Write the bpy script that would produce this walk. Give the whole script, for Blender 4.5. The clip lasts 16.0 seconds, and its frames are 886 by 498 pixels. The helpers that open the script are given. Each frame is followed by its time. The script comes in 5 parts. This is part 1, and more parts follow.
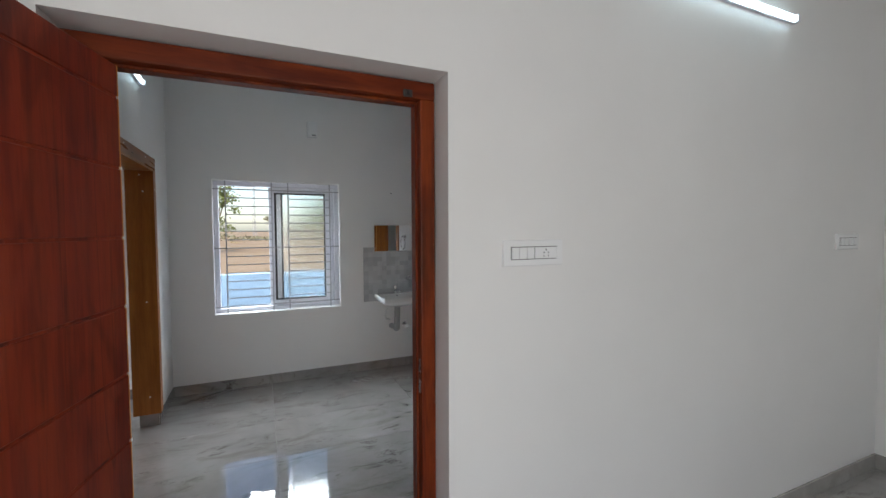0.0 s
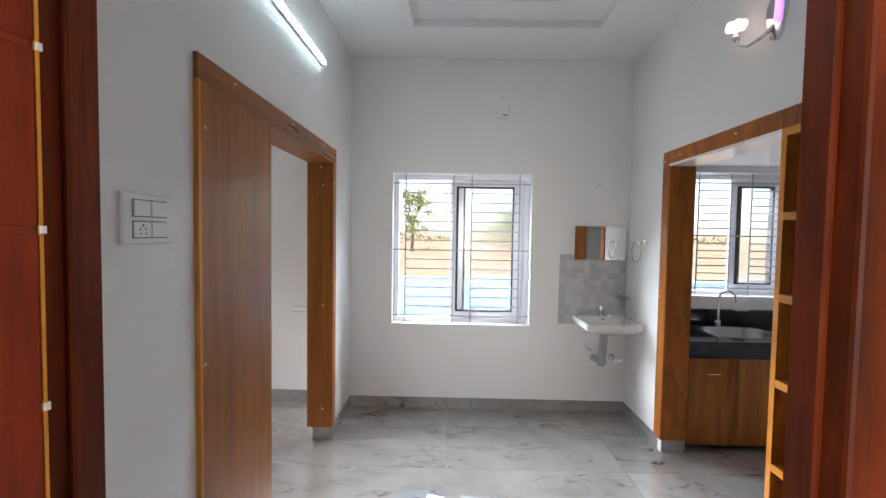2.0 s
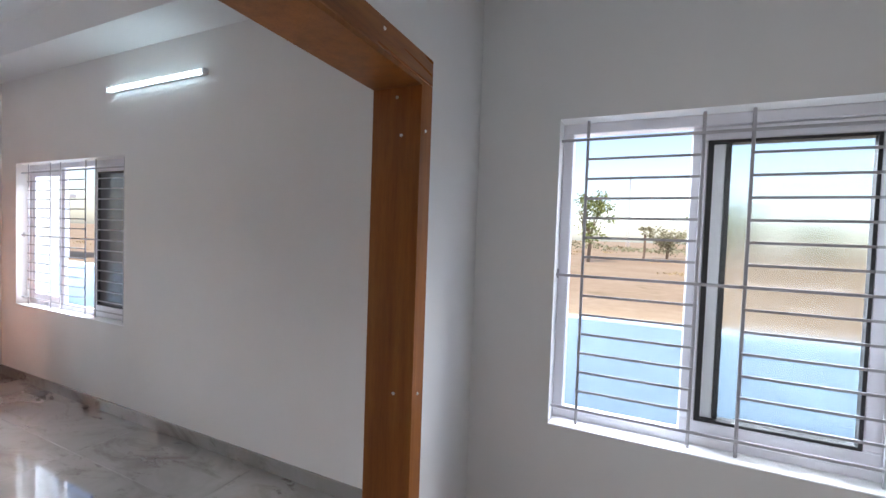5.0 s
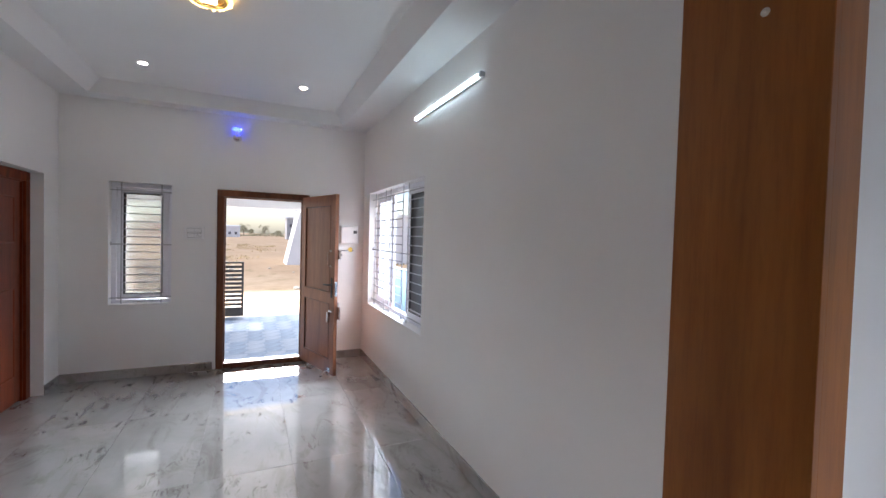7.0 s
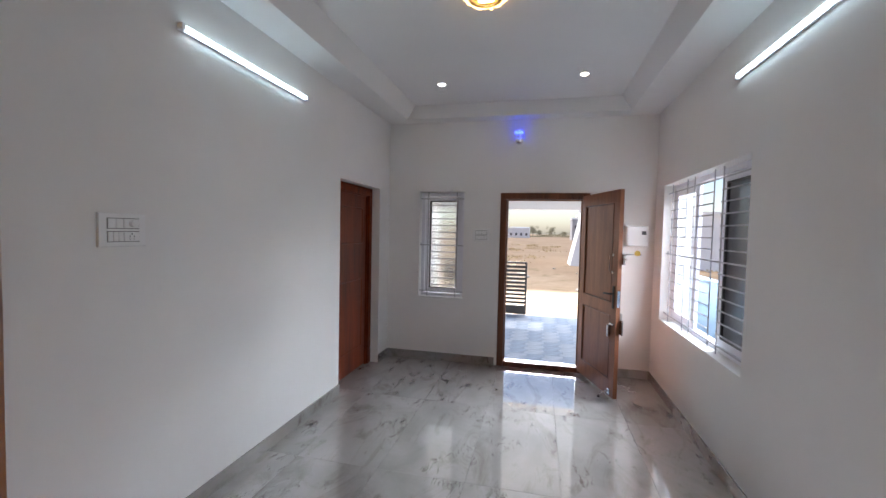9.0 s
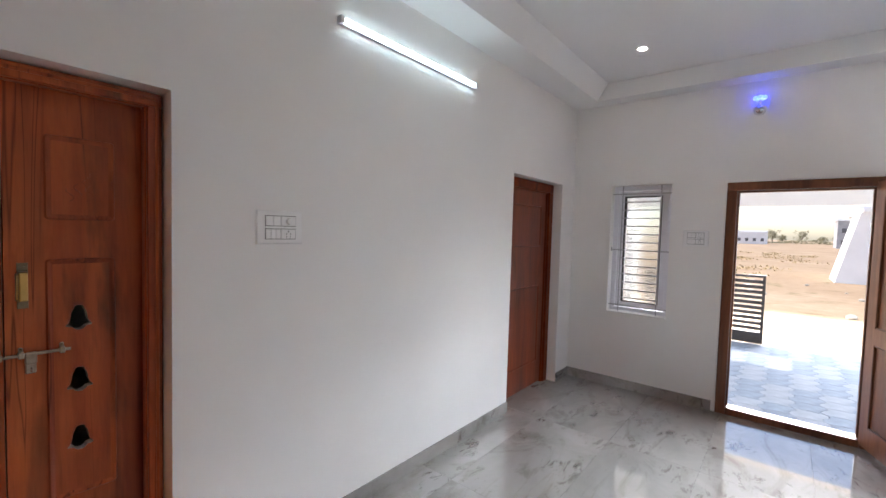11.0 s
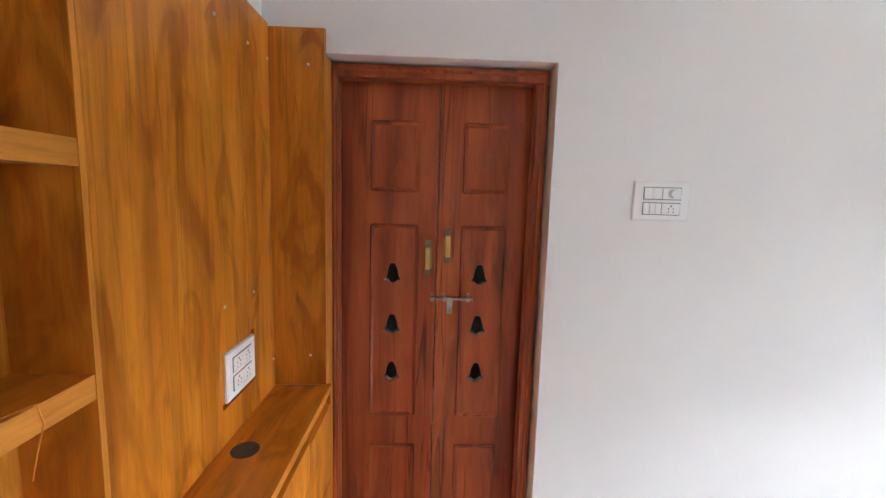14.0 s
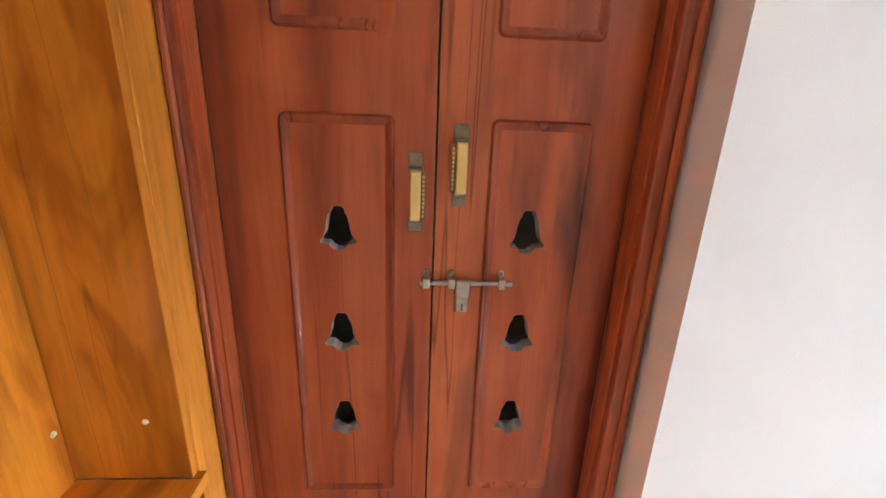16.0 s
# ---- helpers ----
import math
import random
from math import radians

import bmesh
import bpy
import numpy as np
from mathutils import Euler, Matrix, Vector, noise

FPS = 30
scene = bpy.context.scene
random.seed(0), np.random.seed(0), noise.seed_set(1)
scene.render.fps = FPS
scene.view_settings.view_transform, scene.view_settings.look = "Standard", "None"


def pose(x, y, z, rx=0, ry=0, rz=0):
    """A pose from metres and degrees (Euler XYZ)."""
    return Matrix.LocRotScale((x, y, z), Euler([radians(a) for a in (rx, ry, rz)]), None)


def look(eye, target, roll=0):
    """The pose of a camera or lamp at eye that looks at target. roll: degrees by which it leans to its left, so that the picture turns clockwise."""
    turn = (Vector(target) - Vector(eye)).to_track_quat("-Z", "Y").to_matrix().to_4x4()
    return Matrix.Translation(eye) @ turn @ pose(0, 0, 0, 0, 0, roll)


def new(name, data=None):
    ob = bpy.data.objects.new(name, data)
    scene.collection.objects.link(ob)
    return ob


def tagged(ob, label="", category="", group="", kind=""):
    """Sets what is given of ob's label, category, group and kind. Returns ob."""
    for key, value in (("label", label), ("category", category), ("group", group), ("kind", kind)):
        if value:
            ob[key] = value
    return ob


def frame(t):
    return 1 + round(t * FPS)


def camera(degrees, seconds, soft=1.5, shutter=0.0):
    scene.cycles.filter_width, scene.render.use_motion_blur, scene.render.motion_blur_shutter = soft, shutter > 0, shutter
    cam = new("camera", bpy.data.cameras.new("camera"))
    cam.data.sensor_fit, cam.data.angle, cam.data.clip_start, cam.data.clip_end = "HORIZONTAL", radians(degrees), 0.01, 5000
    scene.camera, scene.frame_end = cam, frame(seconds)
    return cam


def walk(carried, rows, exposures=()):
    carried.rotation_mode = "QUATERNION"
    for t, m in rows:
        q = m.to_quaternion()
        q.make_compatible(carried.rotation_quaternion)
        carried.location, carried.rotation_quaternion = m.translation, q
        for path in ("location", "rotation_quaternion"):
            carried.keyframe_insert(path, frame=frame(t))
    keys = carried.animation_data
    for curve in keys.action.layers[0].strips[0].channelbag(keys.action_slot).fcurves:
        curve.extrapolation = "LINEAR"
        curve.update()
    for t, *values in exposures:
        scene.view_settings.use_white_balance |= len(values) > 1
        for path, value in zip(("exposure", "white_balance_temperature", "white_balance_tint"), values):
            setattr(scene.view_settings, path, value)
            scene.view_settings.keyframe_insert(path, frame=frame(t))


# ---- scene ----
cam = camera(93.8, 16.0)
PATH = [
    (0, (-0.022, -0.223, 1.594), (0.78, 1.607, 1.502), -0.2),
    (0.5, (-0.036, -0.043, 1.582), (0.45, 1.895, 1.503), 0.1),
    (1, (-0.007, 0.19, 1.589), (0.231, 2.174, 1.517), 0.4),
    (1.5, (0.062, 0.452, 1.59), (0.122, 2.45, 1.518), 0.6),
    (2, (0.061, 0.737, 1.58), (0.025, 2.735, 1.497), 0.9),
    (2.5, (0.041, 1.053, 1.583), (-0.072, 3.048, 1.501), 1.2),
    (3, (0.035, 1.385, 1.581), (-0.148, 3.374, 1.495), 1.4),
    (5.5, (-0.216, 2.766, 1.576), (-1.309, 4.44, 1.522), 1.9),
    (6, (-0.291, 2.95, 1.581), (-1.661, 4.406, 1.533), 1.7),
    (6.5, (-0.392, 3.116, 1.607), (-2.014, 4.286, 1.559), 1.8),
    (7, (-0.551, 3.171, 1.602), (-2.366, 4.008, 1.547), 1.6),
    (7.5, (-0.706, 3.197, 1.607), (-2.648, 3.671, 1.547), 1.4),
    (8, (-0.81, 3.237, 1.607), (-2.805, 3.353, 1.538), 1.2),
    (8.5, (-0.879, 3.282, 1.611), (-2.867, 3.08, 1.532), 1.2),
    (11, (-1.495, 3.215, 1.596), (-3.04, 1.947, 1.502), 1.6),
    (11.5, (-1.539, 3.188, 1.591), (-2.844, 1.675, 1.488), 1.6),
    (12, (-1.525, 3.133, 1.592), (-2.505, 1.394, 1.469), 1.6),
    (12.5, (-1.551, 3.133, 1.584), (-2.162, 1.234, 1.444), 1.4),
    (13, (-1.566, 3.125, 1.583), (-1.876, 1.156, 1.416), 1.4),
    (13.5, (-1.582, 3.108, 1.583), (-1.704, 1.122, 1.385), 1.5),
    (14, (-1.593, 3.029, 1.573), (-1.659, 1.045, 1.327), 1.7),
    (14.5, (-1.558, 2.834, 1.562), (-1.62, 0.86, 1.244), 1.8),
    (15, (-1.538, 2.603, 1.533), (-1.636, 0.651, 1.109), 2.1),
    (15.5, (-1.583, 2.322, 1.487), (-1.703, 0.394, 0.969), 2.1),
    (16, (-1.596, 2.037, 1.45), (-1.713, 0.131, 0.855), 2.2),
]
walk(cam, [(t, look(eye, target, roll)) for t, eye, target, roll in PATH],
     exposures=[(0.0, 1.2, 6400, 12), (0.7, 1.25, 6400, 12), (1.5, 1.9, 6500, 13), (2.2, 2.2, 6600, 15), (3.0, 2.2, 6600, 15), (5.5, 1.45, 6300, 17), (7.0, 1.45, 6350, 17), (7.6, 1.32, 6400, 17), (8.5, 1.22, 6400, 17), (11.0, 1.68, 6650, 17), (11.5, 1.8, 6600, 16), (12.0, 1.9, 6650, 16), (13.0, 2.2, 6650, 16), (14.5, 2.65, 6600, 17), (16.0, 3.1, 6650, 16)])

# ---- daylight ----
SUN_ELEVATION, SUN_AZIMUTH = 50.0, 183.0   # azimuth clockwise from +y
world = bpy.data.worlds.new("world")
scene.world = world
world.use_nodes = True
wn = world.node_tree
sky = wn.nodes.new("ShaderNodeTexSky")
sky.sky_type = 'NISHITA'
sky.sun_disc = False
sky.sun_elevation = radians(SUN_ELEVATION)
sky.sun_rotation = radians(SUN_AZIMUTH)
sky.dust_density = 1.2
wn.links.new(sky.outputs[0], wn.nodes["Background"].inputs[0])
wn.nodes["Background"].inputs[1].default_value = 0.10
sun = new("sun", bpy.data.lights.new("sun", 'SUN'))
sun.data.energy = 2.1
sun.data.angle = radians(0.5)
sun.data.color = (1.0, 0.94, 0.84)
_e, _a = radians(SUN_ELEVATION), radians(SUN_AZIMUTH)
sun.matrix_world = look((0, 0, 0), (-math.sin(_a) * math.cos(_e), -math.cos(_a) * math.cos(_e), -math.sin(_e)))
TUBE_STRENGTH, BLUE_STRENGTH = 3.3, 2.6


def sky_light(name, at, target, w, h, power, color=(0.90, 0.96, 1.0)):
    """An added, unseen lamp that stands for the outdoor light that falls in at an opening."""
    ob = new(name, bpy.data.lights.new(name, 'AREA'))
    ob.data.shape, ob.data.size, ob.data.size_y, ob.data.energy, ob.data.color = 'RECTANGLE', w, h, power, color
    ob.matrix_world = look(at, target)
    return ob


sky_light("sky_light_bedroom", (-0.25, -2.42, 1.45), (-0.1, 0.0, 1.4), 1.1, 1.25, 14.0, (0.97, 1.0, 0.99))
sky_light("sky_light_dining", (1.3, 7.8, 4.8), (0.15, 4.4, 1.4), 4.0, 2.4, 240.0)
sky_light("sky_light_living", (-6.6, 9.5, 5.8), (-4.75, 4.5, 1.4), 8.0, 4.0, 1900.0, (0.80, 0.92, 1.0))
# added lamp, hidden behind the porch beam, to brighten the living room through the door
sky_light("fill_light_main_door", (-16.0, 3.3, 3.0), (-6.0, 3.3, 1.2), 6.0, 0.8, 1100.0)
sky_light("sky_light_kitchen", (2.6, 7.6, 4.3), (2.6, 4.4, 1.5), 2.0, 1.8, 30.0)


# ---- materials ----
def nodes_of(name):
    m = bpy.data.materials.new(name)
    m.use_nodes = True
    t = m.node_tree
    return m, t, t.nodes["Principled BSDF"]


def ramp(t, fac, stops):
    r = t.nodes.new("ShaderNodeValToRGB")
    while len(r.color_ramp.elements) < len(stops):
        r.color_ramp.elements.new(0.5)
    for e, (p, c) in zip(r.color_ramp.elements, stops):
        e.position, e.color = p, (*c, 1)
    t.links.new(fac, r.inputs[0])
    return r.outputs[0]


def coords(t, scale=(1, 1, 1), jitter=0.0):
    """Object coordinates at true size; jitter moves the pattern from piece to piece."""
    c = t.nodes.new("ShaderNodeTexCoord")
    mp = t.nodes.new("ShaderNodeMapping")
    mp.inputs["Scale"].default_value = scale
    t.links.new(c.outputs["Object"], mp.inputs["Vector"])
    if jitter:
        o = t.nodes.new("ShaderNodeObjectInfo")
        k = t.nodes.new("ShaderNodeMath")
        k.operation = 'MULTIPLY'
        k.inputs[1].default_value = jitter
        t.links.new(o.outputs["Random"], k.inputs[0])
        t.links.new(k.outputs[0], mp.inputs["Location"])
    return mp.outputs[0]


def noise_of(t, vec, scale, detail=4, rough=0.55, distort=0.0):
    n = t.nodes.new("ShaderNodeTexNoise")
    n.inputs["Scale"].default_value = scale
    n.inputs["Detail"].default_value = detail
    n.inputs["Roughness"].default_value = rough
    n.inputs["Distortion"].default_value = distort
    t.links.new(vec, n.inputs["Vector"])
    return n.outputs["Fac"]


def mix(t, fac, a, b, mode='MIX'):
    m = t.nodes.new("ShaderNodeMix")
    m.data_type, m.blend_type = 'RGBA', mode
    for sock, v in ((m.inputs["Factor"], fac), (m.inputs[6], a), (m.inputs[7], b)):
        if isinstance(v, (int, float)):
            sock.default_value = v
        elif isinstance(v, tuple):
            sock.default_value = (*v, 1)
        else:
            t.links.new(v, sock)
    return m.outputs[2]


def bump(t, b, height, strength, dist=0.002):
    n = t.nodes.new("ShaderNodeBump")
    n.inputs["Strength"].default_value = strength
    n.inputs["Distance"].default_value = dist
    t.links.new(height, n.inputs["Height"])
    t.links.new(n.outputs[0], b.inputs["Normal"])


def plain(name, color, rough=0.5, metal=0.0, vary=0.06, scale=3.0, grain=0.05):
    """Paint, plastic or metal with slight uneven tone and gloss."""
    m, t, b = nodes_of(name)
    v = coords(t)
    n = noise_of(t, v, scale, 5)
    lo = tuple(c * (1 - vary) for c in color)
    hi = tuple(min(1, c * (1 + vary)) for c in color)
    t.links.new(ramp(t, n, [(0.3, lo), (0.7, hi)]), b.inputs["Base Color"])
    b.inputs["Roughness"].default_value = rough
    b.inputs["Metallic"].default_value = metal
    if grain:
        bump(t, b, noise_of(t, v, 180, 3), grain, 0.001)
    return m


def wood(name, dark, mid, light, rough, scale=1.0, knots=0.6, along="z", coat=0.0, figure=0.0, cracks=0.0, gloss=0.38, soft=0.0, ripples=0.65):
    """Veneer: long streaks along one axis, broad bands, dark flecks and fine pores; figure adds soft
    ripples across the grain, cracks adds thin dark lines along it, soft widens the tone steps."""
    m, t, b = nodes_of(name)

    def stretched(s, f=1.0):
        return tuple(c * scale * f for c in {"x": (s, 1, 1), "y": (1, s, 1), "z": (1, 1, s)}[along])
    v = coords(t, stretched(0.08), 7.0)
    v2 = coords(t, stretched(0.16), 5.0)
    streak = noise_of(t, v, 16, 6 - 3 * soft, 0.6, 0.8)
    band = noise_of(t, v, 4.5, 3, 0.5, 1.2)
    base = ramp(t, streak, [(0.36 - 0.1 * soft, dark), (0.5, mid), (0.64 + 0.1 * soft, light)])
    base = mix(t, 0.55 + 0.2 * soft, base, ramp(t, band, [(0.40 - 0.1 * soft, dark), (0.51, mid), (0.62 + 0.1 * soft, light)]))
    if figure:
        stave = noise_of(t, coords(t, stretched(0.055), 3.0), 13, 2, 0.4, 0.5)
        base = mix(t, figure, base, ramp(t, stave, [(0.38 - 0.08 * soft, dark), (0.46, mid), (0.54, mid), (0.62 + 0.08 * soft, light)]))
        ripple = noise_of(t, coords(t, stretched(0.34), 9.0), 8, 3, 0.5, 1.4)
        base = mix(t, ripples, base, mix(t, 1.0, base, ramp(t, ripple, [(0.36, (0.62, 0.5, 0.36)), (0.47, (1, 1, 1)), (0.66, (1.12, 1.12, 1.12))]), 'MULTIPLY'))
    fleck = ramp(t, noise_of(t, v2, 7.0, 4, 0.6, 0.6), [(0.56, (1, 1, 1)), (0.72, tuple(1 - knots * (1 - 0.25 * i) for i in (0, 1, 2)))])
    base = mix(t, 1.0, base, fleck, 'MULTIPLY')
    pore = noise_of(t, v, 90, 3, 0.7)
    base = mix(t, 1.0, base, ramp(t, pore, [(0.35, (0.8 + 0.1 * soft,) * 3), (0.55, (1, 1, 1))]), 'MULTIPLY')
    height = pore
    if cracks:
        line = noise_of(t, coords(t, stretched(0.035), 2.0), 20, 2, 0.45, 0.6)
        gate = noise_of(t, v2, 4.0, 2, 0.5)
        thin = ramp(t, line, [(0.482, (1, 1, 1)), (0.5, (0.16, 0.10, 0.10)), (0.518, (1, 1, 1))])
        sel = ramp(t, gate, [(0.45, (0, 0, 0)), (0.54, (cracks,) * 3)])
        base = mix(t, sel, base, mix(t, 1.0, base, thin, 'MULTIPLY'))
    t.links.new(base, b.inputs["Base Color"])
    r = ramp(t, band, [(0.3, (rough * 0.85,) * 3), (0.7, (min(1, rough * 1.2),) * 3)])
    t.links.new(r, b.inputs["Roughness"])
    b.inputs["Specular IOR Level"].default_value = gloss
    b.inputs["Coat Weight"].default_value = coat
    b.inputs["Coat Roughness"].default_value = 0.25
    bump(t, b, height, 0.12, 0.001)
    return m


def marble(name):
    """Polished porcelain: cloudy grey with warm drifts and broken dark flecks."""
    m, t, b = nodes_of(name)
    v = coords(t, (1, 1, 1), 31.0)
    vs = coords(t, (0.55, 1.4, 1), 17.0)
    cloud = noise_of(t, v, 1.6, 6, 0.6, 0.7)
    base = ramp(t, cloud, [(0.3, (0.275, 0.262, 0.25)), (0.5, (0.335, 0.321, 0.307)), (0.7, (0.405, 0.39, 0.374))])
    drift = noise_of(t, vs, 2.6, 7, 0.65, 1.6)
    base = mix(t, 1.0, base, ramp(t, drift, [(0.52, (1, 1, 1)), (0.70, (0.66, 0.62, 0.585))]), 'MULTIPLY')
    fl = noise_of(t, vs, 11.0, 8, 0.72, 0.8)
    gate = noise_of(t, v, 2.9, 2, 0.5)
    spots = ramp(t, fl, [(0.53, (1, 1, 1)), (0.63, (0.34, 0.29, 0.26))])
    sel = ramp(t, gate, [(0.52, (0, 0, 0)), (0.60, (1, 1, 1))])
    base = mix(t, sel, base, mix(t, 1.0, base, spots, 'MULTIPLY'))
    t.links.new(base, b.inputs["Base Color"])
    b.inputs["Roughness"].default_value = 0.02
    b.inputs["IOR"].default_value = 1.7
    b.inputs["Coat Weight"].default_value = 1.0
    b.inputs["Coat IOR"].default_value = 1.9
    b.inputs["Coat Roughness"].default_value = 0.008
    bump(t, b, noise_of(t, v, 3.0, 2), 0.012, 0.002)
    return m


def glow(name, color, strength, base=(0.9, 0.9, 0.9)):
    m, t, b = nodes_of(name)
    b.inputs["Base Color"].default_value = (*base, 1)
    b.inputs["Emission Color"].default_value = (*color, 1)
    b.inputs["Emission Strength"].default_value = strength
    return m


def glass(name, color, rough):
    m, t, b = nodes_of(name)
    b.inputs["Base Color"].default_value = (*color, 1)
    b.inputs["Transmission Weight"].default_value = 1.0
    b.inputs["IOR"].default_value = 1.45
    if rough > 0.1:
        n = noise_of(t, coords(t), 40, 3)
        t.links.new(ramp(t, n, [(0.3, (rough * 0.9,) * 3), (0.7, (rough * 1.1,) * 3)]), b.inputs["Roughness"])
        bump(t, b, noise_of(t, coords(t), 220, 2), 0.25, 0.001)
    else:
        b.inputs["Roughness"].default_value = rough
    return m


def sand_ground():
    m, t, b = nodes_of("sandy_soil")
    v = coords(t)
    big = noise_of(t, v, 0.12, 6, 0.6, 0.5)
    fine = noise_of(t, v, 2.2, 7, 0.7)
    base = ramp(t, big, [(0.35, (0.27, 0.175, 0.095)), (0.52, (0.35, 0.245, 0.145)), (0.68, (0.43, 0.33, 0.22))])
    base = mix(t, 0.5, base, ramp(t, fine, [(0.3, (0.24, 0.165, 0.095)), (0.7, (0.42, 0.32, 0.21))]))
    scrub = ramp(t, noise_of(t, v, 0.35, 8, 0.7, 0.8), [(0.58, (1, 1, 1)), (0.68, (0.55, 0.6, 0.42))])
    t.links.new(mix(t, 1.0, base, scrub, 'MULTIPLY'), b.inputs["Base Color"])
    b.inputs["Roughness"].default_value = 0.95
    bump(t, b, fine, 0.8, 0.06)
    return m


WALL = plain("wall_paint", (0.87, 0.858, 0.842), 0.5, 0, 0.025, 1.2, 0.06)
CEIL = plain("ceiling_paint", (0.85, 0.845, 0.84), 0.65, 0, 0.02, 1.0, 0.04)
OUTWALL = plain("outside_white_paint", (0.78, 0.78, 0.78), 0.8, 0, 0.06, 0.8, 0.3)
# white outdoor paint with blue sky-lit shade put into its colour
SKYSHADE_WALL = plain("white_paint_in_blue_shade", (0.22, 0.30, 0.38), 0.85, 0, 0.07, 0.8, 0.3)
TILE = marble("polished_grey_porcelain")
GROUT = plain("tile_grout", (0.32, 0.31, 0.295), 0.9, 0, 0.1)
TEAK = wood("teak_laminate", (0.38, 0.108, 0.010), (0.68, 0.228, 0.019), (0.84, 0.35, 0.040), 0.34, 1.0, 0.45, "z", 0.0, 0.5, 0.35, 0.38, 0.65, 0.75)
TEAK_H = wood("teak_laminate_level", (0.38, 0.108, 0.010), (0.68, 0.228, 0.019), (0.84, 0.35, 0.040), 0.34, 1.0, 0.45, "y", 0.0, 0.5, 0.35, 0.38, 0.65, 0.75)
BROWN_H = wood("brown_laminate_level", (0.23, 0.074, 0.015), (0.36, 0.125, 0.027), (0.46, 0.175, 0.042), 0.3, 1.2, 0.25, "y")
KITCHW = wood("kitchen_red_teak", (0.26, 0.068, 0.012), (0.42, 0.138, 0.024), (0.52, 0.195, 0.04), 0.3, 1.2, 0.25)
# darker copy of TEAK: the kitchen opening's shade put into the colour
TEAK_SHADED = wood("shaded_teak_laminate", (0.22, 0.060, 0.008), (0.40, 0.118, 0.014), (0.52, 0.175, 0.024), 0.34, 1.2, 0.4, "z", 0.0, 0.4, 0.3, 0.36, 0.6, 0.5)
# darker version of RED: shade in the colour offsets the window light on this door
RED_SHADED = wood("shaded_red_teak", (0.075, 0.014, 0.009), (0.20, 0.041, 0.017), (0.27, 0.063, 0.026), 0.36, 0.8, 0.5, "z", 0.05, 0.3, 0.4, 0.3, 0.7, 0.2)
TEAK_EDGE = wood("teak_edge_band", (0.58, 0.20, 0.022), (0.72, 0.27, 0.032), (0.80, 0.33, 0.05), 0.42, 0.9, 0.15)
TEAK_EDGE_H = wood("teak_edge_band_level", (0.58, 0.20, 0.022), (0.72, 0.27, 0.032), (0.80, 0.33, 0.05), 0.42, 0.9, 0.15, "y")
# brown side panel; also gives the portal's teak linings their shade as colour
BROWN = wood("brown_and_shaded_teak_laminate", (0.23, 0.074, 0.015), (0.36, 0.125, 0.027), (0.46, 0.175, 0.042), 0.33, 1.5, 0.06, "z", 0.0, 0.35, 0.1, 0.3, 0.6, 0.1)
RED = wood("red_stained_teak", (0.11, 0.017, 0.014), (0.46, 0.099, 0.032), (0.60, 0.165, 0.052), 0.33, 0.75, 0.75, "z", 0.05, 0.3, 0.7, 0.32, 0.55, 0.3)
REDFRAME = wood("red_frame_wood", (0.075, 0.009, 0.003), (0.18, 0.027, 0.0045), (0.26, 0.047, 0.007), 0.45, 1.2, 0.5, "z", 0.0, 0.3, 0.4, 0.2)
REDHEAD = wood("red_frame_wood_level", (0.075, 0.009, 0.003), (0.18, 0.027, 0.0045), (0.26, 0.047, 0.007), 0.45, 1.2, 0.5, "x", 0.0, 0.3, 0.4, 0.2)
MAHOG = wood("mahogany_plank", (0.10, 0.010, 0.006), (0.26, 0.030, 0.010), (0.35, 0.055, 0.015), 0.48, 0.8, 0.75, "z", 0.0, 0.2, 0.4, 0.28)
MAINW = wood("main_door_teak", (0.26, 0.095, 0.046), (0.34, 0.13, 0.064), (0.40, 0.16, 0.082), 0.4, 1.5, 0.2, "z", 0.2)
MAINF = wood("main_frame_teak", (0.11, 0.035, 0.015), (0.18, 0.058, 0.024), (0.25, 0.088, 0.038), 0.34, 1.2, 0.3, "z", 0.2)
UPVC = plain("white_upvc", (0.84, 0.84, 0.89), 0.3, 0, 0.02, 3, 0.0)
BAR = plain("grey_enamel_bar", (0.46, 0.45, 0.48), 0.4, 0.1, 0.08, 12, 0.03)
GASKET = plain("black_gasket", (0.02, 0.02, 0.022), 0.5, 0, 0.1)
FROST = glass("frosted_glass", (0.93, 0.96, 0.95), 0.12)
OBSCURE = glass("obscure_glass", (0.74, 0.78, 0.77), 0.14)
MESHNET = plain("dark_insect_mesh", (0.13, 0.13, 0.14), 0.7, 0, 0.15, 60, 0.4)
_t = MESHNET.node_tree
_tr, _mx = _t.nodes.new("ShaderNodeBsdfTransparent"), _t.nodes.new("ShaderNodeMixShader")
_mx.inputs[0].default_value = 0.3
_t.links.new(_t.nodes["Principled BSDF"].outputs[0], _mx.inputs[1])
_t.links.new(_tr.outputs[0], _mx.inputs[2])
_t.links.new(_mx.outputs[0], _t.nodes["Material Output"].inputs[0])
SWITCH = plain("white_switch_plastic", (0.92, 0.92, 0.92), 0.22, 0, 0.015, 6, 0.0)
SEAT = plain("grey_module_seat", (0.16, 0.155, 0.15), 0.6, 0, 0.05)
DRYGRASS = plain("dry_grass", (0.42, 0.32, 0.17), 0.9, 0, 0.2, 2.0, 0.0)
SLOT = plain("dark_slot", (0.11, 0.11, 0.115), 0.6, 0, 0.1)
CHROME = plain("chrome", (0.72, 0.72, 0.73), 0.14, 1.0, 0.04, 10, 0.0)
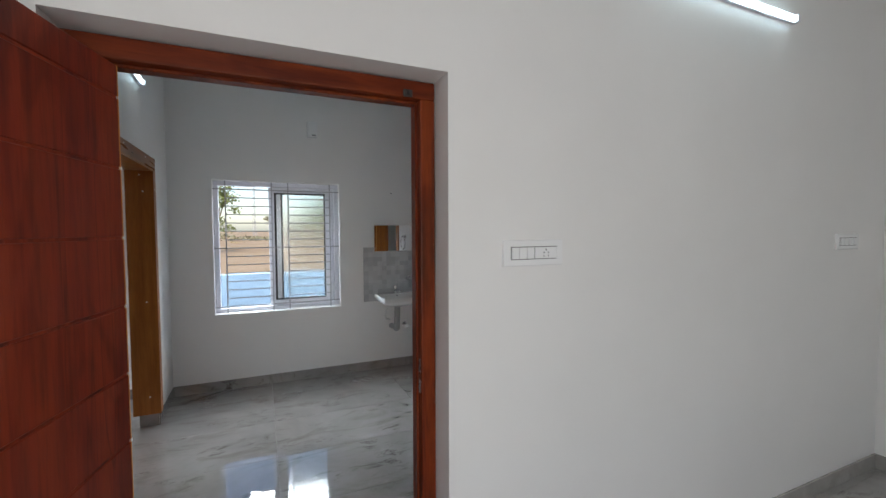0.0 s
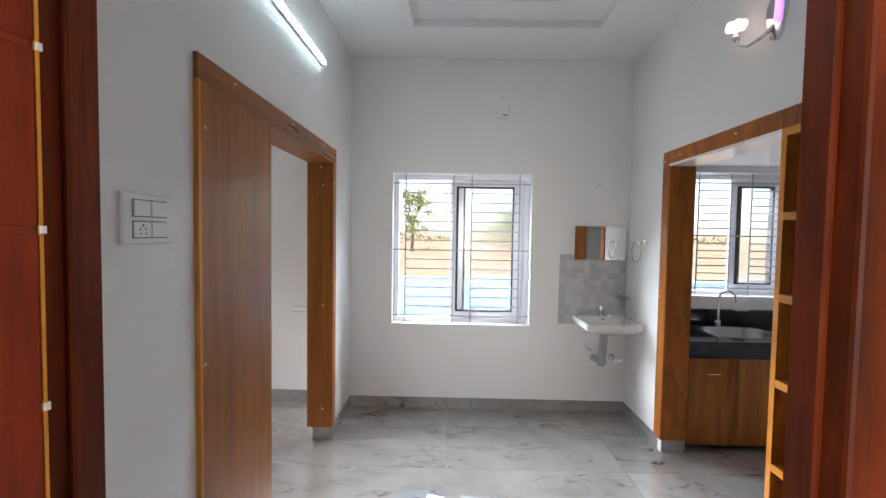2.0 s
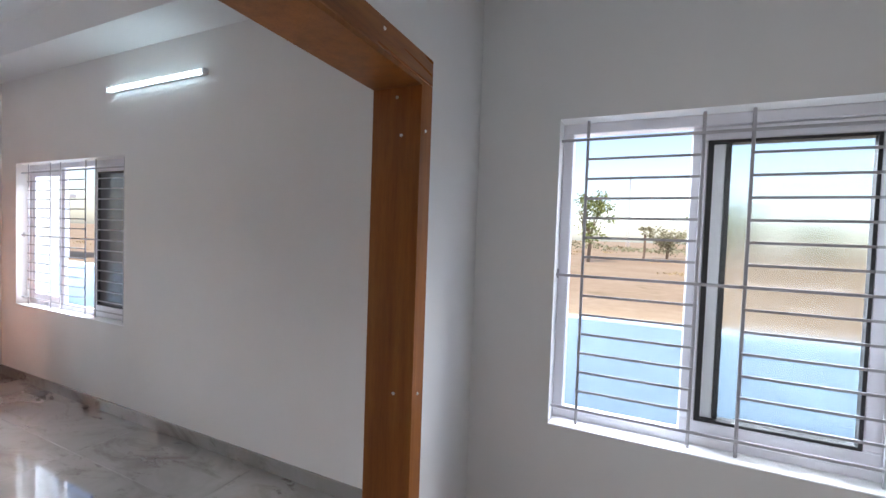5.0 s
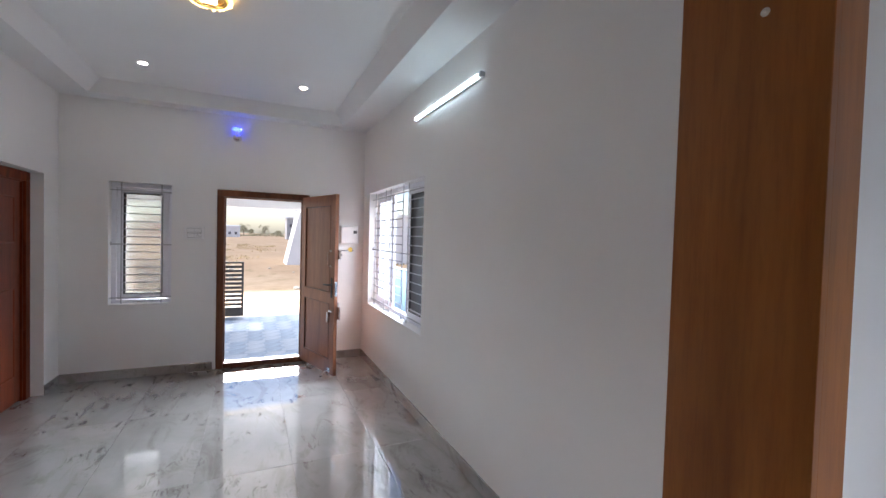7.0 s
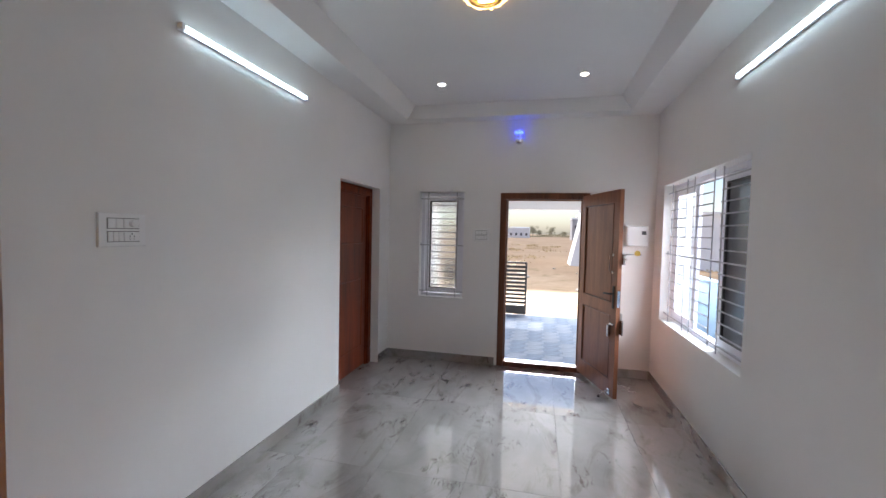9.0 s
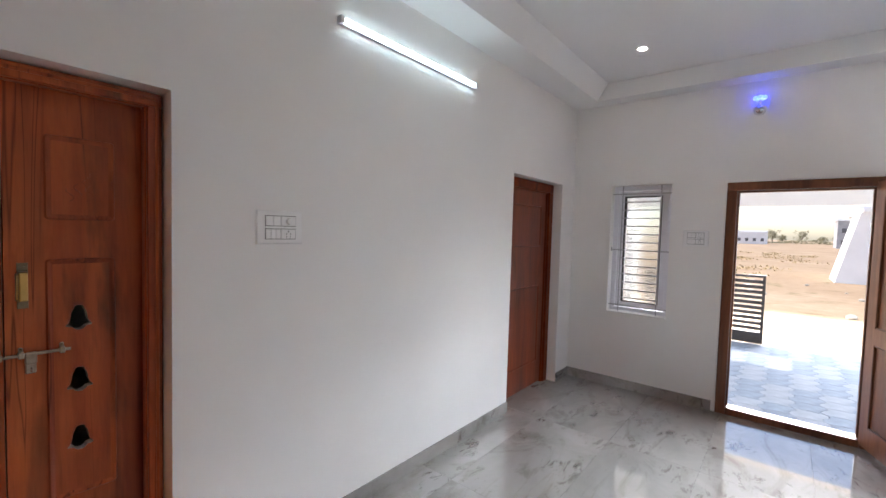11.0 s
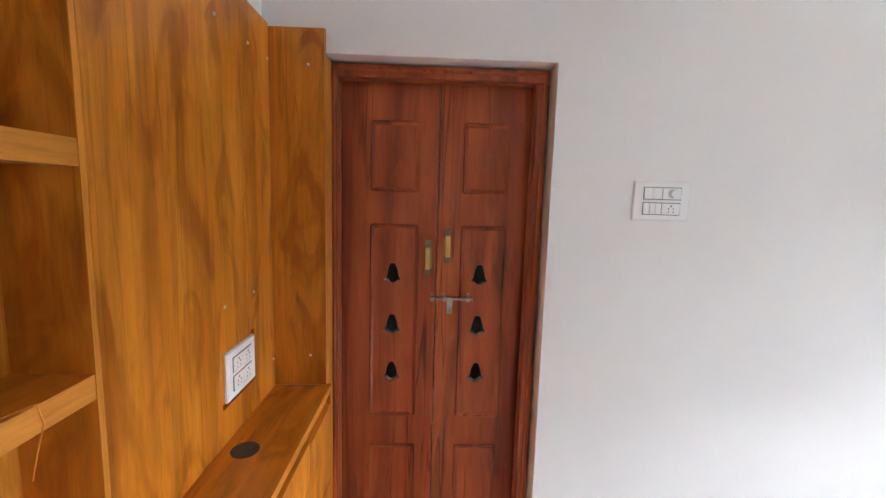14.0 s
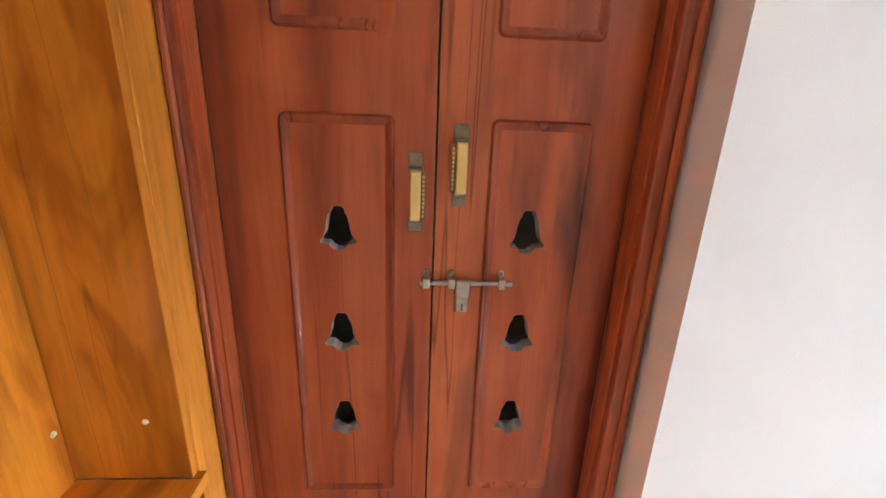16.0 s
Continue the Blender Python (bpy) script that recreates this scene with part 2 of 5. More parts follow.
STEEL = plain("brushed_steel", (0.50, 0.50, 0.51), 0.24, 1.0, 0.06, 20, 0.05)
BRASS = plain("satin_brass", (0.70, 0.48, 0.17), 0.3, 1.0, 0.08, 20, 0.05)
AGED = plain("aged_steel", (0.46, 0.41, 0.34), 0.32, 1.0, 0.2, 40, 0.1)
SCREWM = plain("bright_screw_zinc", (0.88, 0.87, 0.85), 0.42, 0.6, 0.05, 40, 0.0)
PRIMER = plain("grey_primed_edge", (0.50, 0.46, 0.43), 0.7, 0, 0.2, 60, 0.1)
ANTIQUE = plain("antique_brass", (0.25, 0.20, 0.13), 0.3, 1.0, 0.25, 40, 0.1)
GRANITE = plain("black_granite", (0.012, 0.012, 0.013), 0.08, 0, 0.5, 150, 0.0)
CERAMIC = plain("white_ceramic", (0.83, 0.83, 0.82), 0.08, 0, 0.01, 3, 0.0)
PIPE = plain("grey_pvc_pipe", (0.36, 0.37, 0.39), 0.4, 0, 0.06, 8, 0.02)
SPLASH = plain("grey_wall_tile", (0.52, 0.515, 0.515), 0.25, 0, 0.10, 5, 0.03)
_t = SPLASH.node_tree
_vo = _t.nodes.new("ShaderNodeTexVoronoi")
_vo.inputs["Scale"].default_value, _vo.inputs["Randomness"].default_value = 19.0, 0.0
_t.links.new(coords(_t), _vo.inputs["Vector"])
_t.links.new(ramp(_t, _vo.outputs["Color"], [(0.2, (0.47, 0.465, 0.47)), (0.8, (0.60, 0.595, 0.595))]), _t.nodes["Principled BSDF"].inputs["Base Color"])
MIRROR = plain("mirror_silver", (0.88, 0.89, 0.89), 0.01, 1.0, 0.0, 1, 0.0)
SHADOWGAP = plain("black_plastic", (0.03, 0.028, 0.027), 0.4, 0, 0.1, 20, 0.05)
PAVER = plain("blue_grey_paver", (0.20, 0.245, 0.31), 0.95, 0, 0.18, 6, 0.3)
PAVER2 = plain("pale_paver", (0.25, 0.29, 0.345), 0.95, 0, 0.14, 6, 0.3)
for _m in (PAVER, PAVER2):
    _m.node_tree.nodes["Principled BSDF"].inputs["Specular IOR Level"].default_value = 0.05
IRON = plain("dark_painted_iron", (0.05, 0.045, 0.042), 0.45, 0.3, 0.1, 10, 0.05)
SAND = sand_ground()
LEAF = plain("dry_green_leaf", (0.15, 0.18, 0.05), 0.6, 0, 0.35, 2.0, 0.0)
# olive leaf lightened so that distance haze is in its colour
LEAF2 = plain("hazed_olive_leaf", (0.25, 0.235, 0.14), 0.6, 0, 0.35, 2.0, 0.0)
BARK = plain("grey_bark", (0.14, 0.10, 0.07), 0.9, 0, 0.3, 6, 0.5)
STONE = plain("pale_stone", (0.40, 0.36, 0.30), 0.9, 0, 0.2, 6, 0.4)
BRICKRED = plain("red_render", (0.35, 0.12, 0.07), 0.9, 0, 0.2, 0.8, 0.3)
GREYREND = plain("grey_render", (0.40, 0.40, 0.41), 0.9, 0, 0.15, 0.8, 0.3)
TUBE = glow("tube_light_glow", (0.66, 0.93, 1.0), TUBE_STRENGTH)
SPOT_W = glow("downlight_glow", (1.0, 0.97, 0.92), 30)
SPOT_Y = glow("warm_downlight_glow", (1.0, 0.86, 0.66), 30)
GOLD_GLOW = glow("gold_crystal_glow", (1.0, 0.66, 0.22), 2.2, (0.8, 0.6, 0.3))
WHITE_GLOW = glow("chandelier_led_glow", (1.0, 0.92, 0.75), 12)
BLUE_GLOW = glow("blue_bulb_glow", (0.02, 0.06, 1.0), BLUE_STRENGTH)
PINK_GLOW = glow("pink_white_bulb_glow", (1.0, 0.74, 0.62), 0.55)
PURPLE_GLOW = glow("purple_bulb_glow", (0.30, 0.10, 1.0), 0.9)


# ---- mesh helpers ----
def box(bm, x0, x1, y0, y1, z0, z1, r=0.0, seg=1):
    v = [bm.verts.new(p) for p in ((x0, y0, z0), (x1, y0, z0), (x1, y1, z0), (x0, y1, z0),
                                   (x0, y0, z1), (x1, y0, z1), (x1, y1, z1), (x0, y1, z1))]
    fs = [bm.faces.new([v[i] for i in f]) for f in ((3, 2, 1, 0), (4, 5, 6, 7), (0, 1, 5, 4), (1, 2, 6, 5), (2, 3, 7, 6), (3, 0, 4, 7))]
    if r:
        es = list({e for f in fs for e in f.edges})
        bmesh.ops.bevel(bm, geom=es, offset=r, segments=seg, affect='EDGES', profile=0.5)


def boxes(*list_of, r=0.0, seg=1):
    bm = bmesh.new()
    for b in list_of:
        box(bm, *b, r=r, seg=seg)
    return bm


def cyl(bm, p, q, r, n=16, r2=None):
    """A capped rod or cone from p to q."""
    p, q = Vector(p), Vector(q)
    m = Matrix.Translation((p + q) / 2) @ (q - p).to_track_quat("Z", "Y").to_matrix().to_4x4()
    bmesh.ops.create_cone(bm, cap_ends=True, segments=n, radius1=r, radius2=r if r2 is None else r2, depth=(q - p).length, matrix=m)


def ball(bm, c, r, n=12, sz=1.0):
    bmesh.ops.create_uvsphere(bm, u_segments=n, v_segments=max(6, n // 2), radius=r, matrix=Matrix.Translation(c) @ Matrix.Diagonal((1, 1, sz, 1)))


def tube(bm, pts, r, n=10):
    """A round tube through points."""
    pts = [Vector(p) for p in pts]
    rings = []
    for i, p in enumerate(pts):
        d = (pts[min(i + 1, len(pts) - 1)] - pts[max(i - 1, 0)]).normalized()
        side = d.orthogonal().normalized() if i == 0 else (side - d * side.dot(d)).normalized()
        up = d.cross(side)
        rings.append([bm.verts.new(p + (side * math.cos(a) + up * math.sin(a)) * r) for a in [2 * math.pi * k / n for k in range(n)]])
    for a, b in zip(rings, rings[1:]):
        for k in range(n):
            bm.faces.new([a[k], a[(k + 1) % n], b[(k + 1) % n], b[k]])
    bm.faces.new(rings[0][::-1])
    bm.faces.new(rings[-1])


def torus(bm, c, R, r, m=None, n=28, k=8):
    rings = []
    m = m or Matrix()
    for i in range(n):
        a = 2 * math.pi * i / n
        rings.append([bm.verts.new(Vector(c) + m.to_3x3() @ Vector(((R + r * math.cos(b)) * math.cos(a), (R + r * math.cos(b)) * math.sin(a), r * math.sin(b))))
                      for b in [2 * math.pi * j / k for j in range(k)]])
    for i in range(n):
        a, b = rings[i], rings[(i + 1) % n]
        for j in range(k):
            bm.faces.new([a[j], b[j], b[(j + 1) % k], a[(j + 1) % k]])


def prism(bm, outline, y0, y1):
    """An outline of (x, z) pairs pushed from y0 to y1."""
    a = [bm.verts.new((x, y0, z)) for x, z in outline]
    b = [bm.verts.new((x, y1, z)) for x, z in outline]
    bm.faces.new(a)
    bm.faces.new(b[::-1])
    for i in range(len(a)):
        j = (i + 1) % len(a)
        bm.faces.new([a[i], b[i], b[j], a[j]])


def mesh_of(name, bm, material, smooth=False):
    me = bpy.data.meshes.new(name)
    bmesh.ops.recalc_face_normals(bm, faces=bm.faces[:])
    bm.to_mesh(me)
    bm.free()
    me.materials.append(material)
    if smooth:
        me.shade_smooth()
        me.set_sharp_from_angle(angle=radians(40))
    return me


def part(name, bm, material, parent=None, label="", m=None, smooth=False):
    if m is not None:
        bm.transform(m)
    ob = new(name, mesh_of(name, bm, material, smooth))
    if parent is not None:
        ob.parent = parent
        if parent.type == 'EMPTY':
            ob.matrix_parent_inverse = Matrix.Translation(-parent.location)
    if label:
        tagged(ob, label)
    return ob


def thing(name, at, label, category, group="", kind=""):
    ob = new(name)
    ob.location = at
    ob.empty_display_size = 0.1
    return tagged(ob, label, category, group, kind)


def wall(name, axis, a0, a1, u0, u1, z0, z1, holes=(), material=None, label="plain white painted plaster wall"):
    """A wall a0..a1 thick along axis ("x" or "y"), u0..u1 long, with holes (u0, u1, z0, z1) through it."""
    us = sorted({u0, u1, *[h[i] for h in holes for i in (0, 1)]})
    zs = sorted({z0, z1, *[h[i] for h in holes for i in (2, 3)]})
    us = [u for u in us if u0 <= u <= u1]
    zs = [z for z in zs if z0 <= z <= z1]

    def solid(i, j):
        if not (0 <= i < len(us) - 1 and 0 <= j < len(zs) - 1):
            return False
        u, z = (us[i] + us[i + 1]) / 2, (zs[j] + zs[j + 1]) / 2
        return not any(h[0] < u < h[1] and h[2] < z < h[3] for h in holes)
    bm = bmesh.new()
    made = {}

    def vert(a, u, z):
        if (a, u, z) not in made:
            made[a, u, z] = bm.verts.new((a, u, z) if axis == "x" else (u, a, z))
        return made[a, u, z]
    for i in range(len(us) - 1):
        for j in range(len(zs) - 1):
            if not solid(i, j):
                continue
            ua, ub, za, zb = us[i], us[i + 1], zs[j], zs[j + 1]
            for a in (a0, a1):
                bm.faces.new([vert(a, ua, za), vert(a, ub, za), vert(a, ub, zb), vert(a, ua, zb)])
            for (di, dj, p, q) in ((-1, 0, (ua, za), (ua, zb)), (1, 0, (ub, za), (ub, zb)), (0, -1, (ua, za), (ub, za)), (0, 1, (ua, zb), (ub, zb))):
                if not solid(i + di, j + dj):
                    bm.faces.new([vert(a0, *p), vert(a0, *q), vert(a1, *q), vert(a1, *p)])
    return tagged(part(name, bm, material or WALL), label, "wall", kind="structure")


def slab(name, x0, x1, y0, y1, z0, z1, material, label, category):
    return tagged(part(name, boxes((x0, x1, y0, y1, z0, z1)), material), label, category, kind="structure")


# ---- plan ----
LX0, LY0, LY1 = -5.977, 1.395, 4.507             # living: end wall, inner wall, window wall
DX0, DX1, DY0, DY1 = -0.825, 1.62, 1.29, 4.403   # dining
TVX = -0.985                                     # living face of the shelf unit in the partition
BY = 1.10                                        # bedroom face of the door wall
TOP = 3.35
KX = 1.79                                        # kitchen face of its wall
GROUND = -0.45
PORCH = -0.12
DOOR_A = (-0.505, 0.579, 0.0, 2.137)
WIN_D = (-0.455, 0.768, 0.752, 2.093)
WIN_L = (-5.675, -3.864, 0.745, 2.128)
WIN_S = (1.80, 2.362, 0.785, 2.098)
WIN_K = (2.165, 3.05, 1.045, 2.13)
WIN_B = (-0.85, 0.35, 0.8, 2.1)
MAIN = (2.80, 3.82, 0.0, 2.085)
POOJA = (-2.065, -1.18, 0.0, 2.094)
DOOR_B = (-5.66, -4.649, 0.0, 2.10)

wall("wall_living_end", "x", LX0 - 0.2, LX0, LY0, LY1, 0, TOP, [MAIN, WIN_S])
wall("wall_living_window", "y", LY1, LY1 + 0.2, LX0 - 0.2, DX0, 0, TOP, [WIN_L])
wall("wall_living_inner", "y", LY0 - 0.2, LY0, LX0 - 0.2, -0.957, 0, TOP, [POOJA, DOOR_B])
wall("wall_partition", "x", -0.957, DX0, DY0, LY1, 0, TOP, [(2.2668, 3.795, 0, 2.0895)])
wall("wall_dining_window", "y", DY1, DY1 + 0.2, DX0, 3.9, 0, TOP, [WIN_D, WIN_K])
wall("wall_kitchen", "x", DX1, KX, DY0, DY1, 0, TOP, [(2.2, 3.735, 0, 2.087)])
wall("wall_bedroom_door", "y", BY, DY0, -0.957, 3.9, 0, TOP, [DOOR_A])
wall("wall_bedroom_right", "x", 3.70, 3.9, -2.4, BY, 0, TOP)
wall("wall_bedroom_left", "x", -1.15, -0.99, -2.4, 1.195, 0, TOP)
wall("wall_bedroom_back", "y", -2.6, -2.4, -1.15, 3.9, 0, TOP, [WIN_B])
wall("wall_kitchen_far", "x", 3.7, 3.9, DY0, DY1, 0, TOP)
wall("wall_prayer_back", "y", 0.2, 0.3, -2.6, -1.15, 0, TOP)
wall("wall_room_back", "y", -0.5, -0.4, -6.2, -4.0, 0, TOP)
wall("wall_prayer_side", "x", -2.6, -2.5, 0.3, 1.195, 0, TOP)
wall("wall_room_side", "x", -4.1, -4.0, -0.4, 1.195, 0, TOP)
wall("wall_room_outer", "x", -6.2, -6.1, -0.4, 1.195, 0, TOP)

slab("floor_slab", LX0 - 0.2, 3.9, -2.6, LY1 + 0.2, -0.6, -0.012, GROUT, "grey grout bed under the polished floor tiles", "floor")
slab("roof", LX0 - 0.2, 3.9, -2.6, LY1 + 0.2, TOP, TOP + 0.15, OUTWALL, "white flat concrete roof slab", "roof")
slab("parapet_side", LX0 - 0.2, 3.9, LY1 + 0.05, LY1 + 0.2, TOP + 0.15, TOP + 0.85, OUTWALL, "white parapet wall along the roof edge", "parapet")


def tray_ceiling(name, x0, x1, y0, y1, steps, lean=0.0):
    """Border soffit and raised trays: steps of (inset x0, x1, y0, y1, height); lean tilts the long sides inward."""
    bm = bmesh.new()
    rects = [(x0 + a, x1 - b, y0 + c, y1 - d, z) for a, b, c, d, z in steps]
    for (o, i) in zip(rects, rects[1:]):
        z = o[4]
        box(bm, o[0], o[1], o[2], i[2], z, TOP)
        box(bm, o[0], o[1], i[3], o[3], z, TOP)
        box(bm, o[0], i[0], i[2], i[3], z, TOP)
        box(bm, i[1], o[1], i[2], i[3], z, TOP)
        if lean:
            for y, d in ((i[2], lean), (i[3], -lean)):
                bm2 = [bm.verts.new(p) for p in ((i[0], y, z), (i[0], y, i[4]), (i[0], y + d, i[4]), (i[1], y, z), (i[1], y, i[4]), (i[1], y + d, i[4]))]
                for f in ((0, 1, 2), (3, 5, 4), (0, 2, 5, 3), (1, 4, 5, 2), (0, 3, 4, 1)):
                    bm.faces.new([bm2[k] for k in f])
    e = rects[-1]
    box(bm, e[0], e[1], e[2], e[3], e[4], TOP)
    return tagged(part(name, bm, CEIL), "white plaster false ceiling with raised centre tray", "ceiling", kind="structure")


tray_ceiling("ceiling_living", LX0, -0.957, LY0, LY1, [(0, 0, 0, 0, 2.94), (0.20, 0.3, 0.285, 0.325, 3.10)], 0.10)
tray_ceiling("ceiling_dining", DX0, DX1, DY0, DY1, [(0, 0, 0, 0, 3.08), (0.585, 0.5, 0.6, 0.565, 3.13), (0.92, 0.81, 0.9, 0.82, 3.24)])
slab("ceiling_bedroom", -0.99, 3.7, -2.4, BY, 3.05, TOP, CEIL, "white painted plaster ceiling of the bedroom", "ceiling")
slab("ceiling_kitchen", KX, 3.7, DY0, DY1, 3.0, TOP, CEIL, "white painted plaster ceiling of the kitchen", "ceiling")
slab("kitchen_loft", KX, 3.7, 3.55, DY1, 2.19, 2.27, WALL, "white concrete loft slab over the kitchen counter", "loft")

# baseboards: strips of the floor's tile
SK = 0.095
for q in ((LX0, LX0 + 0.012, LY0 + 0.012, MAIN[0] - 0.03), (LX0, LX0 + 0.012, MAIN[1] + 0.01, LY1 - 0.012),
          (LX0, TVX, LY1 - 0.012, LY1), (DOOR_B[1], POOJA[0], LY0, LY0 + 0.012), (LX0, DOOR_B[0], LY0, LY0 + 0.012),
          (DX0, DX0 + 0.012, DY0, 2.15), (DX0, DX0 + 0.012, 3.80, DY1 - 0.012), (DX0, DX1, DY1 - 0.012, DY1),
          (DX1 - 0.012, DX1, 3.78, DY1 - 0.012), (DX1 - 0.012, DX1, DY0, 2.15), (-0.957, DX0, 3.783, 3.795), (DX1, KX, 3.723, 3.735),
          (0.605, 3.7, BY - 0.012, BY), (-0.99, -0.505, BY - 0.012, BY), (3.688, 3.7, -2.4, BY - 0.012)):
    tagged(part("baseboard", boxes((*q, 0, SK), r=0.002), TILE), "grey marble-look tile skirting along the wall", "baseboard", kind="structure")


# ---- windows ----
def place(origin, turn=0.0):
    return Matrix.Translation(origin) @ Matrix.Rotation(radians(turn), 4, 'Z')


def window(name, m, w, z0, z1, rails, sashes, label, frame_d=0.10):
    """Local x along the wall, y outward from the inner face. rails: pairs of uprights; sashes: (x0, x1, depth, material)."""
    th = thing(name, m @ Vector((w / 2, 0, z0)), label, "window", kind="structure")
    f = 0.045
    a, b = frame_d, frame_d + 0.07
    part("window_frame", boxes((0, w, a, b, z0, z0 + f), (0, w, a, b, z1 - f, z1), (0, f, a, b, z0 + f, z1 - f), (w - f, w, a, b, z0 + f, z1 - f), r=0.004), UPVC, th, m=m)
    part("window_sill", boxes((0, w, -0.006, a, z0 - 0.001, z0 + 0.008), r=0.003), CEIL, th, m=m)
    for k, (s0, s1, d, g, *bare) in enumerate(sashes):
        q, y0, y1 = 0.055, a + d, a + d + 0.03
        zz0, zz1 = z0 + f + 0.004, z1 - f - 0.004
        sash = part("sash", boxes((s0, s1, y0, y1, zz0, zz0 + q), (s0, s1, y0, y1, zz1 - q, zz1), (s0, s0 + q, y0, y1, zz0 + q, zz1 - q), (s1 - q, s1, y0, y1, zz0 + q, zz1 - q), r=0.004), UPVC, th, "white uPVC sliding sash", m=m)
        e = 0.012
        x0, x1, p0, p1 = s0 + q, s1 - q, zz0 + q, zz1 - q
        gasket_mat = UPVC if bare else GASKET
        part("gasket", boxes((x0, x1, y0 - 0.003, y1 - 0.004, p0, p0 + e), (x0, x1, y0 - 0.003, y1 - 0.004, p1 - e, p1), (x0, x0 + e * 1.6, y0 - 0.003, y1 - 0.004, p0 + e, p1 - e), (x1 - e, x1, y0 - 0.003, y1 - 0.004, p0 + e, p1 - e)), gasket_mat, sash, "" if bare else "black rubber gasket", m=m)
        pane = part("pane", boxes((x0 + e, x1 - e, y0 + 0.012, y0 + 0.017, p0 + e, p1 - e)), g, sash, m=m)
        if g in (FROST, OBSCURE):
            pane.visible_shadow = False
    g = part("grille", boxes((0.004, 0.012, 0.05, 0.062, (z0 + z1) / 2 - 0.02, (z0 + z1) / 2 + 0.02)), BAR, th, "grey painted steel window grille", m=m)
    lo, hi, md = z0 + 0.075, z1 - 0.085, (z0 + z1) / 2 - 0.005
    for z in (lo, md, hi):
        part("cross_bar", boxes((0.002, w - 0.002, 0.038, 0.044, z - 0.006, z + 0.006), r=0.0015), BAR, g, m=m)
    for (u0, u1) in rails:
        for u in (u0, u1):
            part("upright", boxes((u - 0.006, u + 0.006, 0.0445, 0.052, z0 + 0.009, z1 - 0.002), r=0.0015), BAR, g, m=m)
        for (p, q) in ((lo, md), (md, hi)):
            for k in range(1, 7):
                z = p + (q - p) * k / 7
                part("rung", boxes((u0 - 0.006, u1 + 0.006, 0.039, 0.044, z - 0.005, z + 0.005)), BAR, g, m=m)
    return th


W = WIN_D[1] - WIN_D[0]
window("window_1", place((WIN_D[0], DY1, 0)), W, WIN_D[2], WIN_D[3], [(0.112, 0.54), (0.70, 1.125)],
       [(0.51, W - 0.085, 0.005, FROST), (0.575, W - 0.047, 0.037, FROST)], "white uPVC sliding window half open behind a steel grille")
W = WIN_L[1] - WIN_L[0]
window("window_2", place((WIN_L[0], LY1, 0)), W, WIN_L[2], WIN_L[3], [(0.12, 0.54), (0.72, 1.14), (1.30, 1.72)],
       [(0.047, 0.66, 0.005, FROST, 1), (1.16, W - 0.047, 0.005, MESHNET), (1.22, W - 0.05, 0.037, FROST)], "wide white uPVC sliding window with grille and mesh sash")
W = WIN_S[1] - WIN_S[0]
window("window_3", place((LX0, WIN_S[0], 0), 90), W, WIN_S[2], WIN_S[3], [(0.10, W - 0.10)],
       [(0.047, W - 0.047, 0.02, OBSCURE)], "narrow white window with frosted glass beside the main door")
W = WIN_K[1] - WIN_K[0]
window("window_4", place((WIN_K[0], DY1, 0)), W, WIN_K[2], WIN_K[3], [(0.08, 0.36), (0.54, 0.82)],
       [(0.40, W - 0.05, 0.005, FROST), (0.44, W - 0.047, 0.037, FROST)], "white uPVC kitchen window above the sink with grille")


# ---- doors ----
def frame_u(x0, x1, z1, w, y0, y1, rebate=0.015, head=None):
    """A door frame of two posts and a head in local x, y, z, with a stop rebate on the inner edges."""
    h = head or w
    out = []
    for (a, b) in ((x0, x0 + w), (x1 - w, x1)):
        out.append((a, b, y0, y1, 0, z1 - h))
    out.append((x0, x1, y0, y1, z1 - h, z1))
    return out


def door_frame(th, x0, x1, z1, w, y0, y1, material, m, s=0.014):
    for n, b in zip(("post", "post", "head"), frame_u(x0, x1, z1, w, y0, y1)):
        ob = part(n, boxes(b, r=0.006, seg=2), material, th, m=m)
    part("stop_bead", boxes((x0 + w, x0 + w + s, (y0 + y1) / 2 - 0.01, y1 - 0.02, 0, z1 - w), (x1 - w - s, x1 - w, (y0 + y1) / 2 - 0.01, y1 - 0.02, 0, z1 - w), (x0 + w, x1 - w, (y0 + y1) / 2 - 0.01, y1 - 0.02, z1 - w - s, z1 - w)), material, th, m=m)


def bead_ring(bm, x0, x1, z0, z1, y, w=0.017, h=0.006, rc=0.014):
    """A half-round bead round a field with rounded corners, on the face y."""
    path = []
    for cx, cz, a0 in ((x1 - rc, z1 - rc, 0), (x0 + rc, z1 - rc, 90), (x0 + rc, z0 + rc, 180), (x1 - rc, z0 + rc, 270)):
        for k in range(7):
            a = radians(a0 + 15 * k)
            path.append((cx, cz, math.cos(a), math.sin(a)))
    prof = [(0.0, -0.0005), (0.12 * w, 0.6 * h), (0.3 * w, h), (0.55 * w, 0.9 * h), (0.8 * w, 0.35 * h), (w, 0.12 * h), (1.25 * w, -0.0005)]
    rings = [[bm.verts.new((cx + (rc - u) * ca, y + d, cz + (rc - u) * sa)) for u, d in prof] for cx, cz, ca, sa in path]
    for i in range(len(rings)):
        a, b = rings[i], rings[(i + 1) % len(rings)]
        for j in range(len(prof) - 1):
            bm.faces.new([a[j], a[j + 1], b[j + 1], b[j]])


